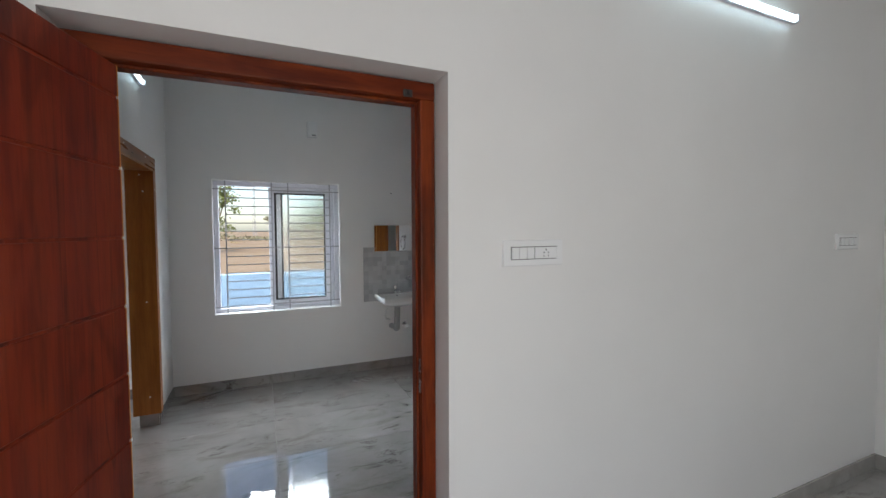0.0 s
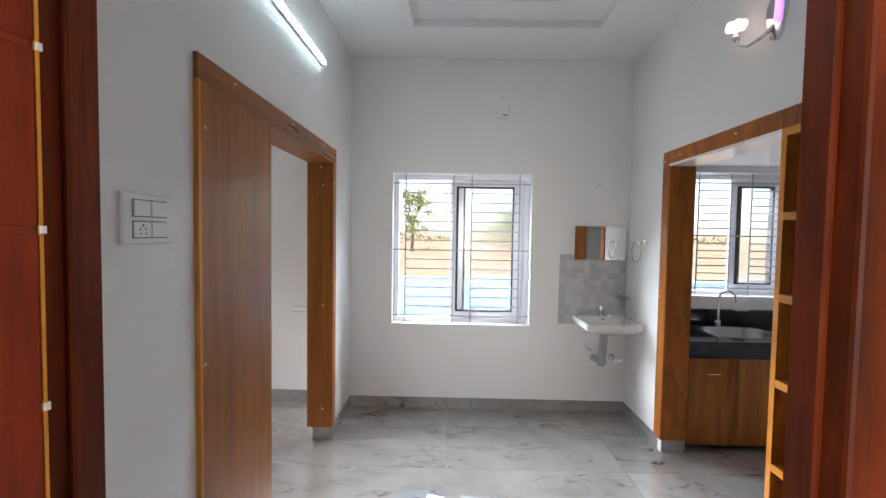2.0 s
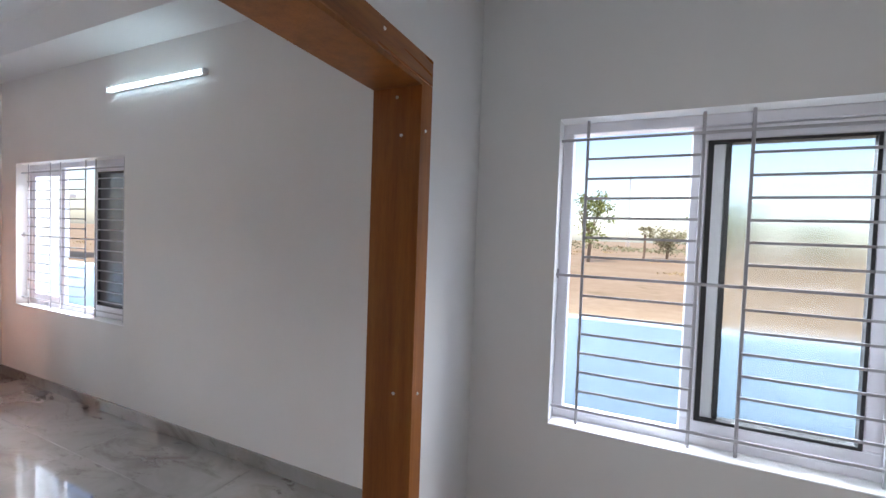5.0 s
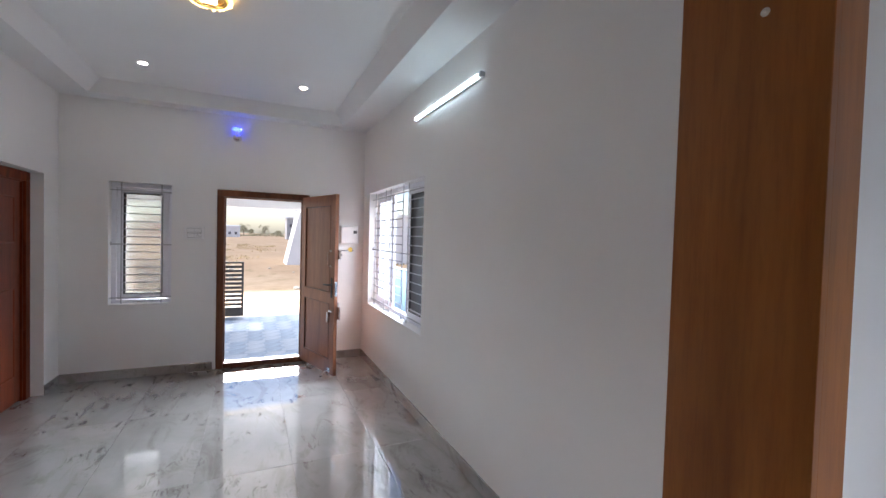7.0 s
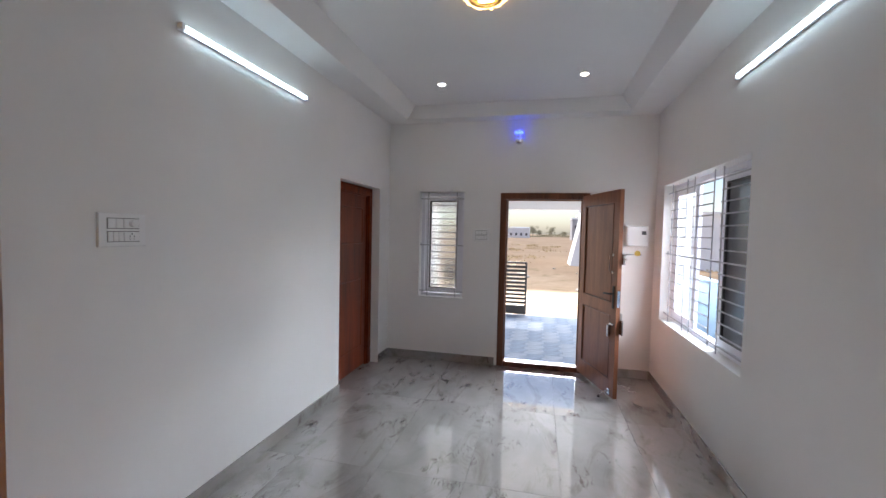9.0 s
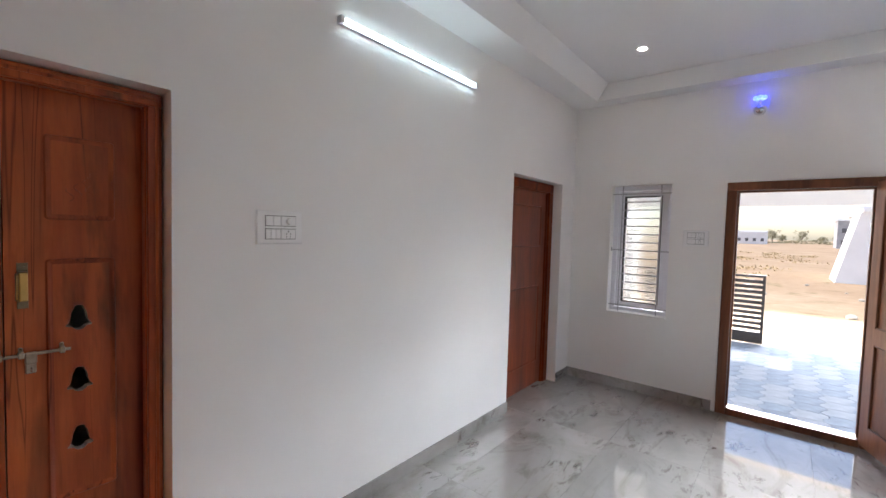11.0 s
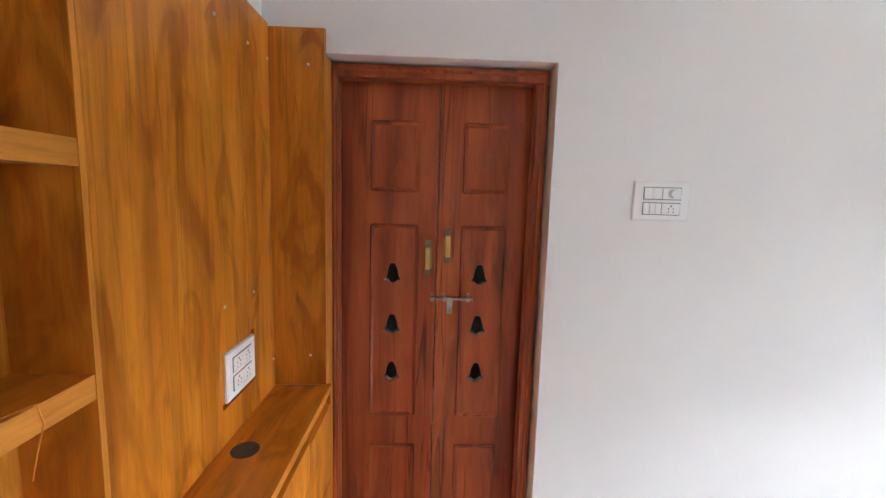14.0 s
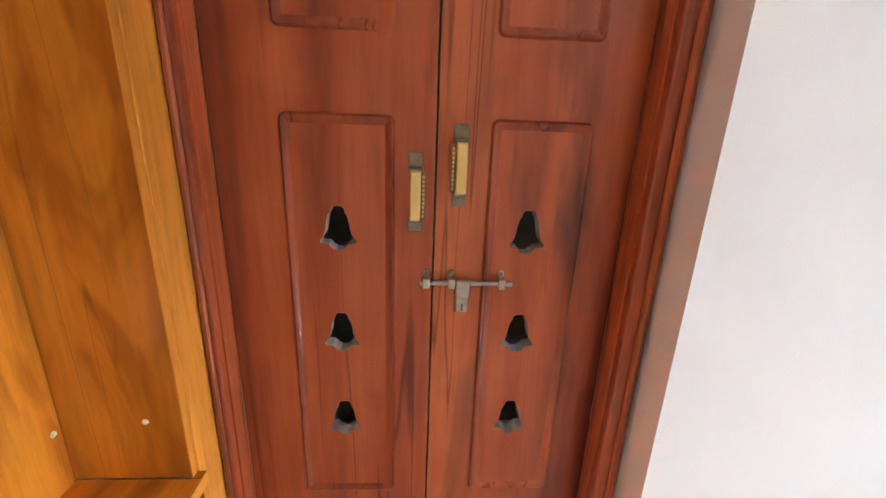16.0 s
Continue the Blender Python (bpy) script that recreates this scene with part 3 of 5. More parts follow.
def bell_outline(cx, cz, h):
    half = [(0.0, 0.50), (0.10, 0.485), (0.155, 0.42), (0.15, 0.36), (0.20, 0.30), (0.24, 0.16), (0.26, -0.02), (0.30, -0.16), (0.40, -0.29), (0.37, -0.335), (0.22, -0.35), (0.15, -0.43), (0.06, -0.49)]
    pts = [(cx + a * h, cz + b * h) for a, b in half]
    return pts + [(2 * cx - x, z) for x, z in pts[::-1] if abs(x - cx) > 1e-6]


def leaf_with_bells(x0, x1, z0, z1, y0, y1, bells):
    """A flat leaf with bell-shaped holes right through it: the faces are filled round the outlines."""
    bm = bmesh.new()
    for y in (y0, y1):
        loops = [[(x0, z0), (x1, z0), (x1, z1), (x0, z1)]] + bells
        es = []
        for lp in loops:
            vs = [bm.verts.new((x, y, z)) for x, z in lp]
            es += [bm.edges.new((vs[i], vs[(i + 1) % len(vs)])) for i in range(len(vs))]
        bmesh.ops.triangle_fill(bm, use_beauty=True, edges=es)
    bm.verts.ensure_lookup_table()
    n = len(bm.verts) // 2
    start = 0
    for lp in [[0] * 4] + bells:
        k = len(lp)
        for i in range(k):
            a, b = start + i, start + (i + 1) % k
            bm.faces.new([bm.verts[a], bm.verts[b], bm.verts[n + b], bm.verts[n + a]]).material_index = int(start > 0)
        start += k
    return bm


def screw(th, at, normal, parent=None):
    bm = bmesh.new()
    p, d = Vector(at), Vector(normal)
    cyl(bm, p - d * 0.001, p + d * 0.0015, 0.006, 12, 0.0055)
    ball(bm, p + d * 0.0012, 0.0045, 8, 0.7)
    return part("screw", bm, SCREWM, parent or th)


# prayer-room double door
pd = thing("prayer_door", (-1.62, 1.25, 0), "closed red-brown wooden double door with bell cut-outs and brass handles", "door")
I4 = Matrix()
door_frame(pd, POOJA[0] + 0.006, -1.165, POOJA[3] - 0.006, 0.05, 1.235, 1.315, RED, I4, 0.004)
part("frame_bead", boxes((POOJA[0] + 0.02, POOJA[0] + 0.032, 1.315, 1.324, 0, 2.06), (-1.207, -1.195, 1.315, 1.324, 0, 2.06), (POOJA[0] + 0.02, -1.195, 1.315, 1.324, 2.06, 2.072), r=0.003), RED, pd)
LEAFY = 1.232
for side, (a, b, bx) in enumerate(((-1.624, -1.212, -1.435), (-2.012, -1.628, -1.817))):
    bells = [bell_outline(bx, z, h) for z, h in ((1.237, 0.092), (1.007, 0.092), (0.787, 0.092))]
    lf = part("leaf", leaf_with_bells(a, b, 0.008, 2.040, LEAFY - 0.034, LEAFY, bells), RED, pd)
    lf.data.materials.append(PRIMER)
    c0, c1 = (-1.548, -1.335) if side == 0 else (-1.925, -1.728)
    for (z0, z1) in ((1.592, 1.888), (0.575, 1.455), (0.10, 0.44)):
        bm = bmesh.new()
        bead_ring(bm, c0, c1, z0, z1, LEAFY)
        if z0 > 1.5:
            # carved leaf spray standing a little proud of the field
            rng = random.Random(7 + side)
            cx, cz = (c0 + c1) / 2, z0 + 0.07
            for k in range(5):
                u, v = rng.uniform(-0.03, 0.03), rng.uniform(-0.02, 0.06)
                pts = [(cx + u + 0.012 * math.sin(s * 1.1 + k), LEAFY + 0.0002, cz + v + 0.009 * s) for s in range(6)]
                tube(bm, pts, 0.0013, 5)
        part("moulding", bm, RED, lf, smooth=True)
    # handle: a brass grip on two antique lugs
    hx, hz = (-1.587, 1.312) if side == 0 else (-1.672, 1.366)
    hd = part("handle", boxes((hx - 0.014, hx + 0.014, LEAFY, LEAFY + 0.003, hz + 0.045, hz + 0.078), (hx - 0.014, hx + 0.014, LEAFY, LEAFY + 0.003, hz - 0.078, hz - 0.05), (hx - 0.012, hx + 0.012, LEAFY + 0.002, LEAFY + 0.028, hz + 0.040, hz + 0.050), (hx - 0.012, hx + 0.012, LEAFY + 0.002, LEAFY + 0.028, hz - 0.055, hz - 0.045), r=0.001), ANTIQUE, lf, "antique brass handle with satin brass grip")
    part("grip", boxes((hx - 0.011, hx + 0.011, LEAFY + 0.020, LEAFY + 0.032, hz - 0.05, hz + 0.046), r=0.004, seg=2), BRASS, hd)
    sd = -1 if side == 0 else 1
    e0, e1 = sorted((hx + sd * 0.0115, hx + sd * 0.019))
    part("grip_side", boxes((e0, e1, LEAFY + 0.014, LEAFY + 0.027, hz - 0.048, hz + 0.044), r=0.002), ANTIQUE, hd)
    part("knurling", boxes(*[(e0 + 0.0015, e1 - 0.0015, LEAFY + 0.0268, LEAFY + 0.0285, hz - 0.042 + 0.0082 * k, hz - 0.037 + 0.0082 * k) for k in range(10)]), BRASS, hd)
    for zz in (hz + 0.062, hz - 0.064):
        for dx in (-0.006, 0.006):
            bm = bmesh.new()
            cyl(bm, (hx + dx, LEAFY + 0.0025, zz), (hx + dx, LEAFY + 0.005, zz), 0.0035, 8)
            part("screw", bm, ANTIQUE, hd)
bm = bmesh.new()
cyl(bm, (-1.60, LEAFY + 0.016, 1.131), (-1.79, LEAFY + 0.016, 1.131), 0.0055, 14)
ad = part("sliding_bolt", bm, AGED, pd, "antique brass sliding bolt with hasp", smooth=True)
for x in (-1.612, -1.664, -1.768):
    bm = boxes((x - 0.006, x + 0.006, LEAFY, LEAFY + 0.004, 1.118, 1.155), (x - 0.0075, x + 0.0075, LEAFY + 0.003, LEAFY + 0.025, 1.120, 1.142), r=0.003, seg=2)
    br = part("bracket", bm, AGED, ad)
    bm = bmesh.new()
    cyl(bm, (x, LEAFY + 0.0035, 1.149), (x, LEAFY + 0.0058, 1.149), 0.0034, 10)
    part("screw", bm, ANTIQUE, br)
part("hasp", boxes((-1.703, -1.673, LEAFY + 0.008, LEAFY + 0.024, 1.098, 1.138), (-1.702, -1.674, LEAFY, LEAFY + 0.014, 1.063, 1.097), r=0.003), AGED, ad)
bm = bmesh.new()
torus(bm, (-1.688, LEAFY + 0.018, 1.078), 0.006, 0.0022, Matrix.Rotation(radians(90), 4, 'Y'), 14, 6)
part("staple", bm, STEEL, ad)

# closed door at the far end of the inner wall
cd = thing("room_door", (-5.15, 1.27, 0), "closed red-brown flush wooden door in the white wall", "door")
door_frame(cd, DOOR_B[0] + 0.004, DOOR_B[1] - 0.004, DOOR_B[3] - 0.004, 0.085, 1.225, 1.30, REDFRAME, I4)
lf = part("leaf", boxes((DOOR_B[0] + 0.09, DOOR_B[1] - 0.09, 1.225, 1.262, 0.01, 2.01), r=0.003), RED_SHADED, cd)
for (z0, z1) in ((1.45, 1.86), (0.25, 1.05)):
    bm = bmesh.new()
    bead_ring(bm, DOOR_B[0] + 0.2, DOOR_B[1] - 0.2, z0, z1, 1.262)
    part("moulding", bm, RED_SHADED, lf, smooth=True)
bm = bmesh.new()
cyl(bm, (DOOR_B[1] - 0.13, 1.262, 1.02), (DOOR_B[1] - 0.13, 1.30, 1.02), 0.008)
box(bm, DOOR_B[1] - 0.15, DOOR_B[1] - 0.11, 1.262, 1.268, 0.94, 1.08)
part("handle", bm, ANTIQUE, lf)

# bedroom door: frame at the dining side of the wall, leaf swung into the bedroom
bd = thing("bedroom_door", (0.07, 1.24, 0), "open dark red wooden door with grooved flush leaf", "door")
fx0, fx1, fz = DOOR_A[0] + 0.004, DOOR_A[1] - 0.006, DOOR_A[3] - 0.006
for n, b in (("post", (fx0, fx0 + 0.085, 1.205, 1.287, 0, fz - 0.064)), ("post", (fx1 - 0.058, fx1, 1.205, 1.287, 0, fz - 0.064)), ("head", (fx0, fx1, 1.205, 1.287, fz - 0.064, fz))):
    part(n, boxes(b, r=0.006, seg=2), REDFRAME if n == "post" else REDHEAD, bd)
part("stop_bead", boxes((fx0 + 0.085, fx0 + 0.095, 1.238, 1.2855, 0, fz - 0.074), (fx1 - 0.066, fx1 - 0.056, 1.238, 1.2855, 0, fz - 0.074), (fx0 + 0.085, fx1 - 0.056, 1.238, 1.2855, fz - 0.074, fz - 0.064), r=0.003), REDFRAME, bd)
part("head_catch", boxes((0.45, 0.485, 1.198, 1.206, 2.068, 2.095), (0.46, 0.475, 1.191, 1.199, 2.074, 2.089), r=0.003), IRON, bd, "small black metal bolt catch")
for z in (0.98, 1.06):
    part("strike_plate", boxes((0.5125, 0.516, 1.212, 1.232, z, z + 0.05), r=0.0015), STEEL, bd)
LW, LH = 0.86, 2.035
mleaf = Matrix.Translation((-0.366, 1.16, 0)) @ Matrix.Rotation(radians(-13), 4, 'Z')
grooves = [1.951 - 0.1877 * k for k in range(11)]
strips, last = [], LH
for g in grooves:
    strips.append((-0.034, 0.0, -LW, 0.0, g + 0.0035, last))
    last = g - 0.0035
strips.append((-0.034, 0.0, -LW, 0.0, 0.012, last))
lf = part("leaf", boxes(*strips, r=0.0022), MAHOG, bd, m=mleaf)
part("core", boxes((-0.031, -0.003, -LW + 0.002, -0.002, 0.014, LH - 0.002)), MAHOG, lf, m=mleaf)
part("edge_lipping", boxes((-0.034, -0.0005, 0.0005, 0.004, 0.012, LH)), TEAK_EDGE, lf, m=mleaf)
for g in grooves:
    part("groove_end", boxes((-0.006, 0.0012, 0.0005, 0.006, g - 0.004, g + 0.004)), CEIL, lf, m=mleaf)

# main door: panelled leaf standing open into the room
md = thing("main_door", (LX0, 3.31, 0), "open varnished teak panel door in a dark teak frame", "door")
for n, b in (("post", (-6.10, -5.968, MAIN[0] + 0.003, MAIN[0] + 0.078, 0, 2.01)), ("post", (-6.10, -5.968, MAIN[1] - 0.078, MAIN[1] - 0.003, 0, 2.01)), ("head", (-6.10, -5.968, MAIN[0] + 0.003, MAIN[1] - 0.003, 2.01, 2.083)), ("threshold", (-6.10, -5.972, MAIN[0] + 0.078, MAIN[1] - 0.078, 0.0, 0.06))):
    part(n, boxes(b, r=0.006, seg=2), MAINF, md)
part("stop_bead", boxes((-6.08, -6.03, MAIN[0] + 0.078, MAIN[0] + 0.092, 0.06, 2.01), (-6.08, -6.03, MAIN[1] - 0.092, MAIN[1] - 0.078, 0.06, 2.01), (-6.08, -6.03, MAIN[0] + 0.092, MAIN[1] - 0.092, 1.996, 2.01)), MAINF, md)
ml = Matrix.Translation((-5.975, 3.735, 0)) @ Matrix.Rotation(radians(18.4), 4, 'Z')
WD, z0, z1, T = 0.84, 0.035, 2.045, 0.038
rails = ((0, WD, z0, z0 + 0.16), (0, WD, 0.83, 0.95), (0, WD, z1 - 0.12, z1), (0, 0.105, z0 + 0.16, 0.83), (0, 0.105, 0.95, z1 - 0.12), (WD - 0.105, WD, z0 + 0.16, 0.83), (WD - 0.105, WD, 0.95, z1 - 0.12))
lf = part("leaf", boxes(*[(a, b, 0, T, c, d) for a, b, c, d in rails]), MAINW, md, m=ml)
part("edge_lipping", boxes((WD, WD + 0.003, -0.001, T + 0.001, z0, z1)), MAINW, lf, m=ml)
for (c, d) in ((z0 + 0.16, 0.83), (0.95, z1 - 0.12)):
    part("panel", boxes((0.105, WD - 0.105, 0.010, T - 0.010, c, d)), MAINW, lf, m=ml)
    q = 0.012
    part("panel_bead", boxes((0.105, 0.105 + q, -0.004, T + 0.004, c, d), (WD - 0.105 - q, WD - 0.105, -0.004, T + 0.004, c, d), (0.105 + q, WD - 0.105 - q, -0.004, T + 0.004, c, c + q), (0.105 + q, WD - 0.105 - q, -0.004, T + 0.004, d - q, d), r=0.003), MAINF, lf, "dark panel bead", m=ml)
F = -0.001
part("lock_plate", boxes((WD - 0.07, WD - 0.035, F - 0.008, F, 0.90, 1.12), r=0.003), IRON, lf, m=ml)
bm = bmesh.new()
tube(bm, [(WD - 0.052, F - 0.005, 1.045), (WD - 0.052, F - 0.045, 1.045), (WD - 0.075, F - 0.052, 1.045), (WD - 0.15, F - 0.050, 1.04)], 0.009, 10)
part("lever", bm, IRON, lf, smooth=True, m=ml)
part("lock_case", boxes((WD + 0.003, WD + 0.007, 0.004, T - 0.004, 0.92, 1.08), r=0.001), STEEL, lf, m=ml)
for z in (1.25, 1.42):
    bm = boxes((WD - 0.10, WD - 0.065, F - 0.006, F, z - 0.012, z + 0.012))
    part("pull_lug", bm, CHROME, lf, m=ml)
bm = bmesh.new()
tube(bm, [(WD - 0.09, F - 0.004, 1.25), (WD - 0.09, F - 0.035, 1.26), (WD - 0.09, F - 0.035, 1.41), (WD - 0.09, F - 0.004, 1.42)], 0.006, 8)
part("pull_handle", bm, CHROME, lf, smooth=True, m=ml)
part("latch_bolt", boxes((WD - 0.11, WD - 0.03, F - 0.012, F, 0.735, 0.755), (WD - 0.115, WD - 0.085, F - 0.03, F, 0.62, 0.735), r=0.003), STEEL, lf, m=ml)
bm = bmesh.new()
tube(bm, [(WD - 0.08, F - 0.004, 0.085), (WD - 0.10, F - 0.05, 0.07), (WD - 0.125, F - 0.075, 0.03)], 0.008, 8)
box(bm, WD - 0.10, WD - 0.05, F - 0.01, F, 0.06, 0.11)
ds = part("door_stopper", bm, CHROME, lf, m=ml)
bm = bmesh.new()
ball(bm, (WD - 0.127, F - 0.078, 0.017), 0.014, 10)
part("rubber_tip", bm, SHADOWGAP, ds, m=ml)
part("outer_latch", boxes((WD - 0.04, WD + 0.05, T, T + 0.012, 0.66, 0.80), (WD + 0.0, WD + 0.03, T, T + 0.02, 1.33, 1.43), r=0.003), STEEL, lf, m=ml)

# ---- teak portal between dining and living, with the living-side shelf and TV unit ----
PX = DX0 + 0.018
pt = thing("portal_surround", (DX0, 3.0, 0), "teak laminate door surround with broad brown side panel", "door surround")
part("side_panel", boxes((DX0 + 0.002, PX - 0.002, 2.168, 2.735, 0.0, 2.09), r=0.001), BROWN, pt, "brown wood-grain laminate panel")
part("panel_edge", boxes((DX0 + 0.001, PX + 0.001, 2.152, 2.168, 0.0, 2.09)), TEAK_EDGE, pt)
part("head_trim", boxes((DX0 + 0.001, PX, 2.152, 3.862, 2.09, 2.18), r=0.0015), BROWN_H, pt)
# teak side trim and linings, coloured brown to hold the shade on them
part("side_trim", boxes((DX0 + 0.001, PX, 3.7955, 3.862, SK, 2.09), r=0.0015), BROWN, pt)
part("jamb_lining", boxes((-0.998, PX + 0.001, 3.78, 3.795, SK, 2.0738), r=0.001), BROWN, pt)
part("head_lining", boxes((-0.998, PX - 0.001, 2.735, 3.795, 2.074, 2.0893)), BROWN, pt)
for y, z in ((2.397, 2.153), (3.011, 2.153), (2.193, 1.933), (2.182, 1.092), (3.817, 1.927), (3.82, 1.02), (3.55, 2.15)):
    screw(pt, (PX, y, z), (1, 0, 0))
for x, z in ((-0.88, 1.91), (-0.88, 1.02), (-0.88, 0.24), (-0.90, 2.04)):
    screw(pt, (x, 3.78, z), (0, -1, 0))

tv = thing("tv_wall_unit", (-1.09, 1.85, 0), "teak laminate TV unit with open shelves and low counter", "TV unit")
B0 = -0.9575
part("back_panel", boxes((TVX, B0, 1.645, 2.2665, 0.0, 2.185), r=0.001), TEAK, tv)
part("back_panel", boxes((TVX, B0, 1.414, 1.6425, 0.0, 2.185), r=0.001), TEAK, tv)
part("side_panel", boxes((-1.188, TVX + 0.010, 1.397, 1.413, 0.805, 2.175), r=0.001), TEAK, tv)
part("edge_band", boxes((-1.1905, -1.188, 1.396, 1.4135, 0.805, 2.175)), TEAK_EDGE, tv)
part("reveal_lining", boxes((-1.1925, -1.181, 1.3165, 1.3955, 0.0, 2.088), r=0.001), TEAK_EDGE, tv, "pale teak board lining the door recess")
part("divider", boxes((TVX - 0.0005, DX0 - 0.001, 2.267, 2.284, 0.0, 2.076)), TEAK, tv)
part("divider_edge", boxes((TVX - 0.003, TVX - 0.0005, 2.273, 2.2845, 0.0, 2.185)), TEAK_EDGE, tv)
part("end_panel", boxes((TVX, DX0, 2.712, 2.7345, 0.0, 2.076)), TEAK, tv)
part("shelf_back", boxes((DX0 - 0.012, DX0 - 0.001, 2.285, 2.711, 0.0, 2.076)), TEAK, tv)
part("top_board", boxes((TVX - 0.002, DX0 - 0.013, 2.286, 2.711, 2.05, 2.075), (TVX - 0.002, B0, 2.286, 2.72, 2.078, 2.185)), TEAK, tv)
for z in (1.654, 1.232, 0.81, 0.39, 0.05):
    sh = part("shelf", boxes((TVX + 0.001, DX0 - 0.013, 2.286, 2.711, z - 0.045, z)), TEAK_H, tv)
    part("shelf_edge", boxes((TVX - 0.002, TVX + 0.001, 2.286, 2.711, z - 0.046, z + 0.001)), TEAK_EDGE_H, sh)
ct = part("counter", boxes((-1.205, TVX - 0.001, 1.414, 2.262, 0.778, 0.804), r=0.001), TEAK_H, tv)
part("edge_band", boxes((-1.2075, -1.205, 1.396, 2.262, 0.777, 0.8045)), TEAK_EDGE_H, ct)
part("counter_end", boxes((-1.205, -1.189, 1.397, 1.4135, 0.0, 0.804)), TEAK, ct)
part("carcass", boxes((-1.170, TVX - 0.001, 1.414, 2.262, 0.06, 0.777)), TEAK, tv)
for (a, b, zt) in ((1.40, 1.694, 0.722), (1.70, 1.98, 0.740), (1.985, 2.26, 0.740)):
    dr = part("drawer", boxes((-1.205, -1.186, a, b, 0.40, zt), (-1.205, -1.186, a, b, 0.08, 0.392), r=0.0015), TEAK, tv)
    part("drawer_lip", boxes((-1.2065, -1.184, a, b, zt, zt + 0.002), (-1.2065, -1.205, a, b, zt - 0.004, zt)), TEAK_EDGE_H, dr)
part("plinth", boxes((-1.165, TVX - 0.001, 1.414, 2.262, 0.0, 0.06)), SHADOWGAP, tv)
bm = bmesh.new()
cyl(bm, (-1.057, 1.853, 0.8035), (-1.057, 1.853, 0.8065), 0.041, 28)
gm = part("cable_grommet", bm, SHADOWGAP, tv, "black plastic cable grommet")
bm = bmesh.new()
cyl(bm, (-1.085, 1.845, 0.8062), (-1.085, 1.845, 0.8072), 0.012, 14)
part("grommet_hole", bm, GASKET, gm)
for y, z in ((1.802, 2.055), (1.59, 2.054), (1.392, 2.056), (1.80, 1.228), (1.595, 1.228), (1.43, 0.918)):
    screw(tv, (TVX, max(y, 1.43), z), (-1, 0, 0))
for x, z in ((-1.13, 2.046), (-1.127, 0.929)):
    screw(tv, (x, 1.413, z), (0, 1, 0))

lw = thing("loose_wire", (-0.95, 2.45, 1.232), "thin pale loose wire hanging over the shelf edge", "wire")
bm = bmesh.new()
tube(bm, [(-0.93, 2.56, 1.2336), (-0.955, 2.50, 1.2336), (-0.975, 2.44, 1.2345), (-0.9885, 2.40, 1.2355), (-0.9905, 2.393, 1.20), (-0.9905, 2.408, 1.16), (-0.9905, 2.42, 1.12)], 0.0013, 6)
part("strand", bm, TEAK_EDGE, lw, smooth=True)

# ---- teak surround and shelves at the kitchen opening ----
kp = thing("kitchen_surround", (DX1, 3.0, 0), "teak laminate kitchen opening surround with open shelves", "door surround")
KF = DX1 - 0.014
part("head_trim", boxes((KF, DX1 - 0.001, 2.15, 3.82, 2.087, 2.178), r=0.0015), TEAK_SHADED, kp)
part("side_trim", boxes((KF, DX1 - 0.001, 3.735, 3.82, 0.09, 2.087), r=0.0015), TEAK_SHADED, kp)
part("jamb_lining", boxes((KF + 0.001, KX, 3.72, 3.7345, 0.09, 2.07), r=0.001), TEAK_SHADED, kp)
part("head_lining", boxes((KF + 0.001, KX, 2.73, 3.7345, 2.07, 2.0865)), SWITCH, kp, "glossy white board under the opening head")
part("near_trim", boxes((KF, DX1 - 0.001, 2.15, 2.2, 0.0, 2.087)), TEAK_SHADED, kp)
part("divider", boxes((KF + 0.001, KX, 2.702, 2.7295, 0.0, 2.0865)), TEAK_SHADED, kp)
part("divider_edge", boxes((KF - 0.001, KF + 0.001, 2.70, 2.7305, 0.0, 2.087)), TEAK_EDGE, kp)
part("near_panel", boxes((KF + 0.001, KX, 2.2005, 2.222, 0.0, 2.0865)), TEAK_SHADED, kp)
part("shelf_back", boxes((KX - 0.012, KX, 2.2225, 2.7015, 0.0, 2.0865)), TEAK_SHADED, kp)
for z in (2.087, 1.696, 1.312, 0.906, 0.50, 0.09):
    sh = part("shelf", boxes((KF + 0.002, KX - 0.0125, 2.2225, 2.7015, z - 0.036, z - 0.001)), TEAK_SHADED, kp)
    part("shelf_edge", boxes((KF, KF + 0.002, 2.2225, 2.70, z - 0.037, z)), TEAK_EDGE_H, sh)
for y, z in ((3.60, 2.13), (3.05, 2.14), (3.80, 1.13), (3.79, 2.11)):
    screw(kp, (KF, y, z), (-1, 0, 0))

# ---- kitchen ----
kc = thing("kitchen_cabinet", (2.6, 4.05, 0), "teak laminate base cabinet under a black granite counter", "cabinet")
part("body", boxes((KX + 0.03, 3.69, 3.795, 4.39, 0.03, 0.688)), KITCHW, kc)
for (a, b, hx, up) in ((1.825, 2.185, 1.95, 0), (2.195, 2.545, 2.50, 1), (2.555, 2.905, 2.60, 1), (2.915, 3.265, 3.22, 1)):
    d = part("cabinet_door", boxes((a, b, 3.775, 3.794, 0.035, 0.682), r=0.002), KITCHW, kc)
    bm = bmesh.new()
    if up:
        tube(bm, [(hx, 3.776, 0.47), (hx, 3.757, 0.475), (hx, 3.757, 0.565), (hx, 3.776, 0.57)], 0.005, 8)
    else:
        tube(bm, [(hx, 3.776, 0.57), (hx + 0.005, 3.757, 0.57), (hx + 0.095, 3.757, 0.57), (hx + 0.10, 3.776, 0.57)], 0.005, 8)
    part("handle", bm, CHROME, d, smooth=True)
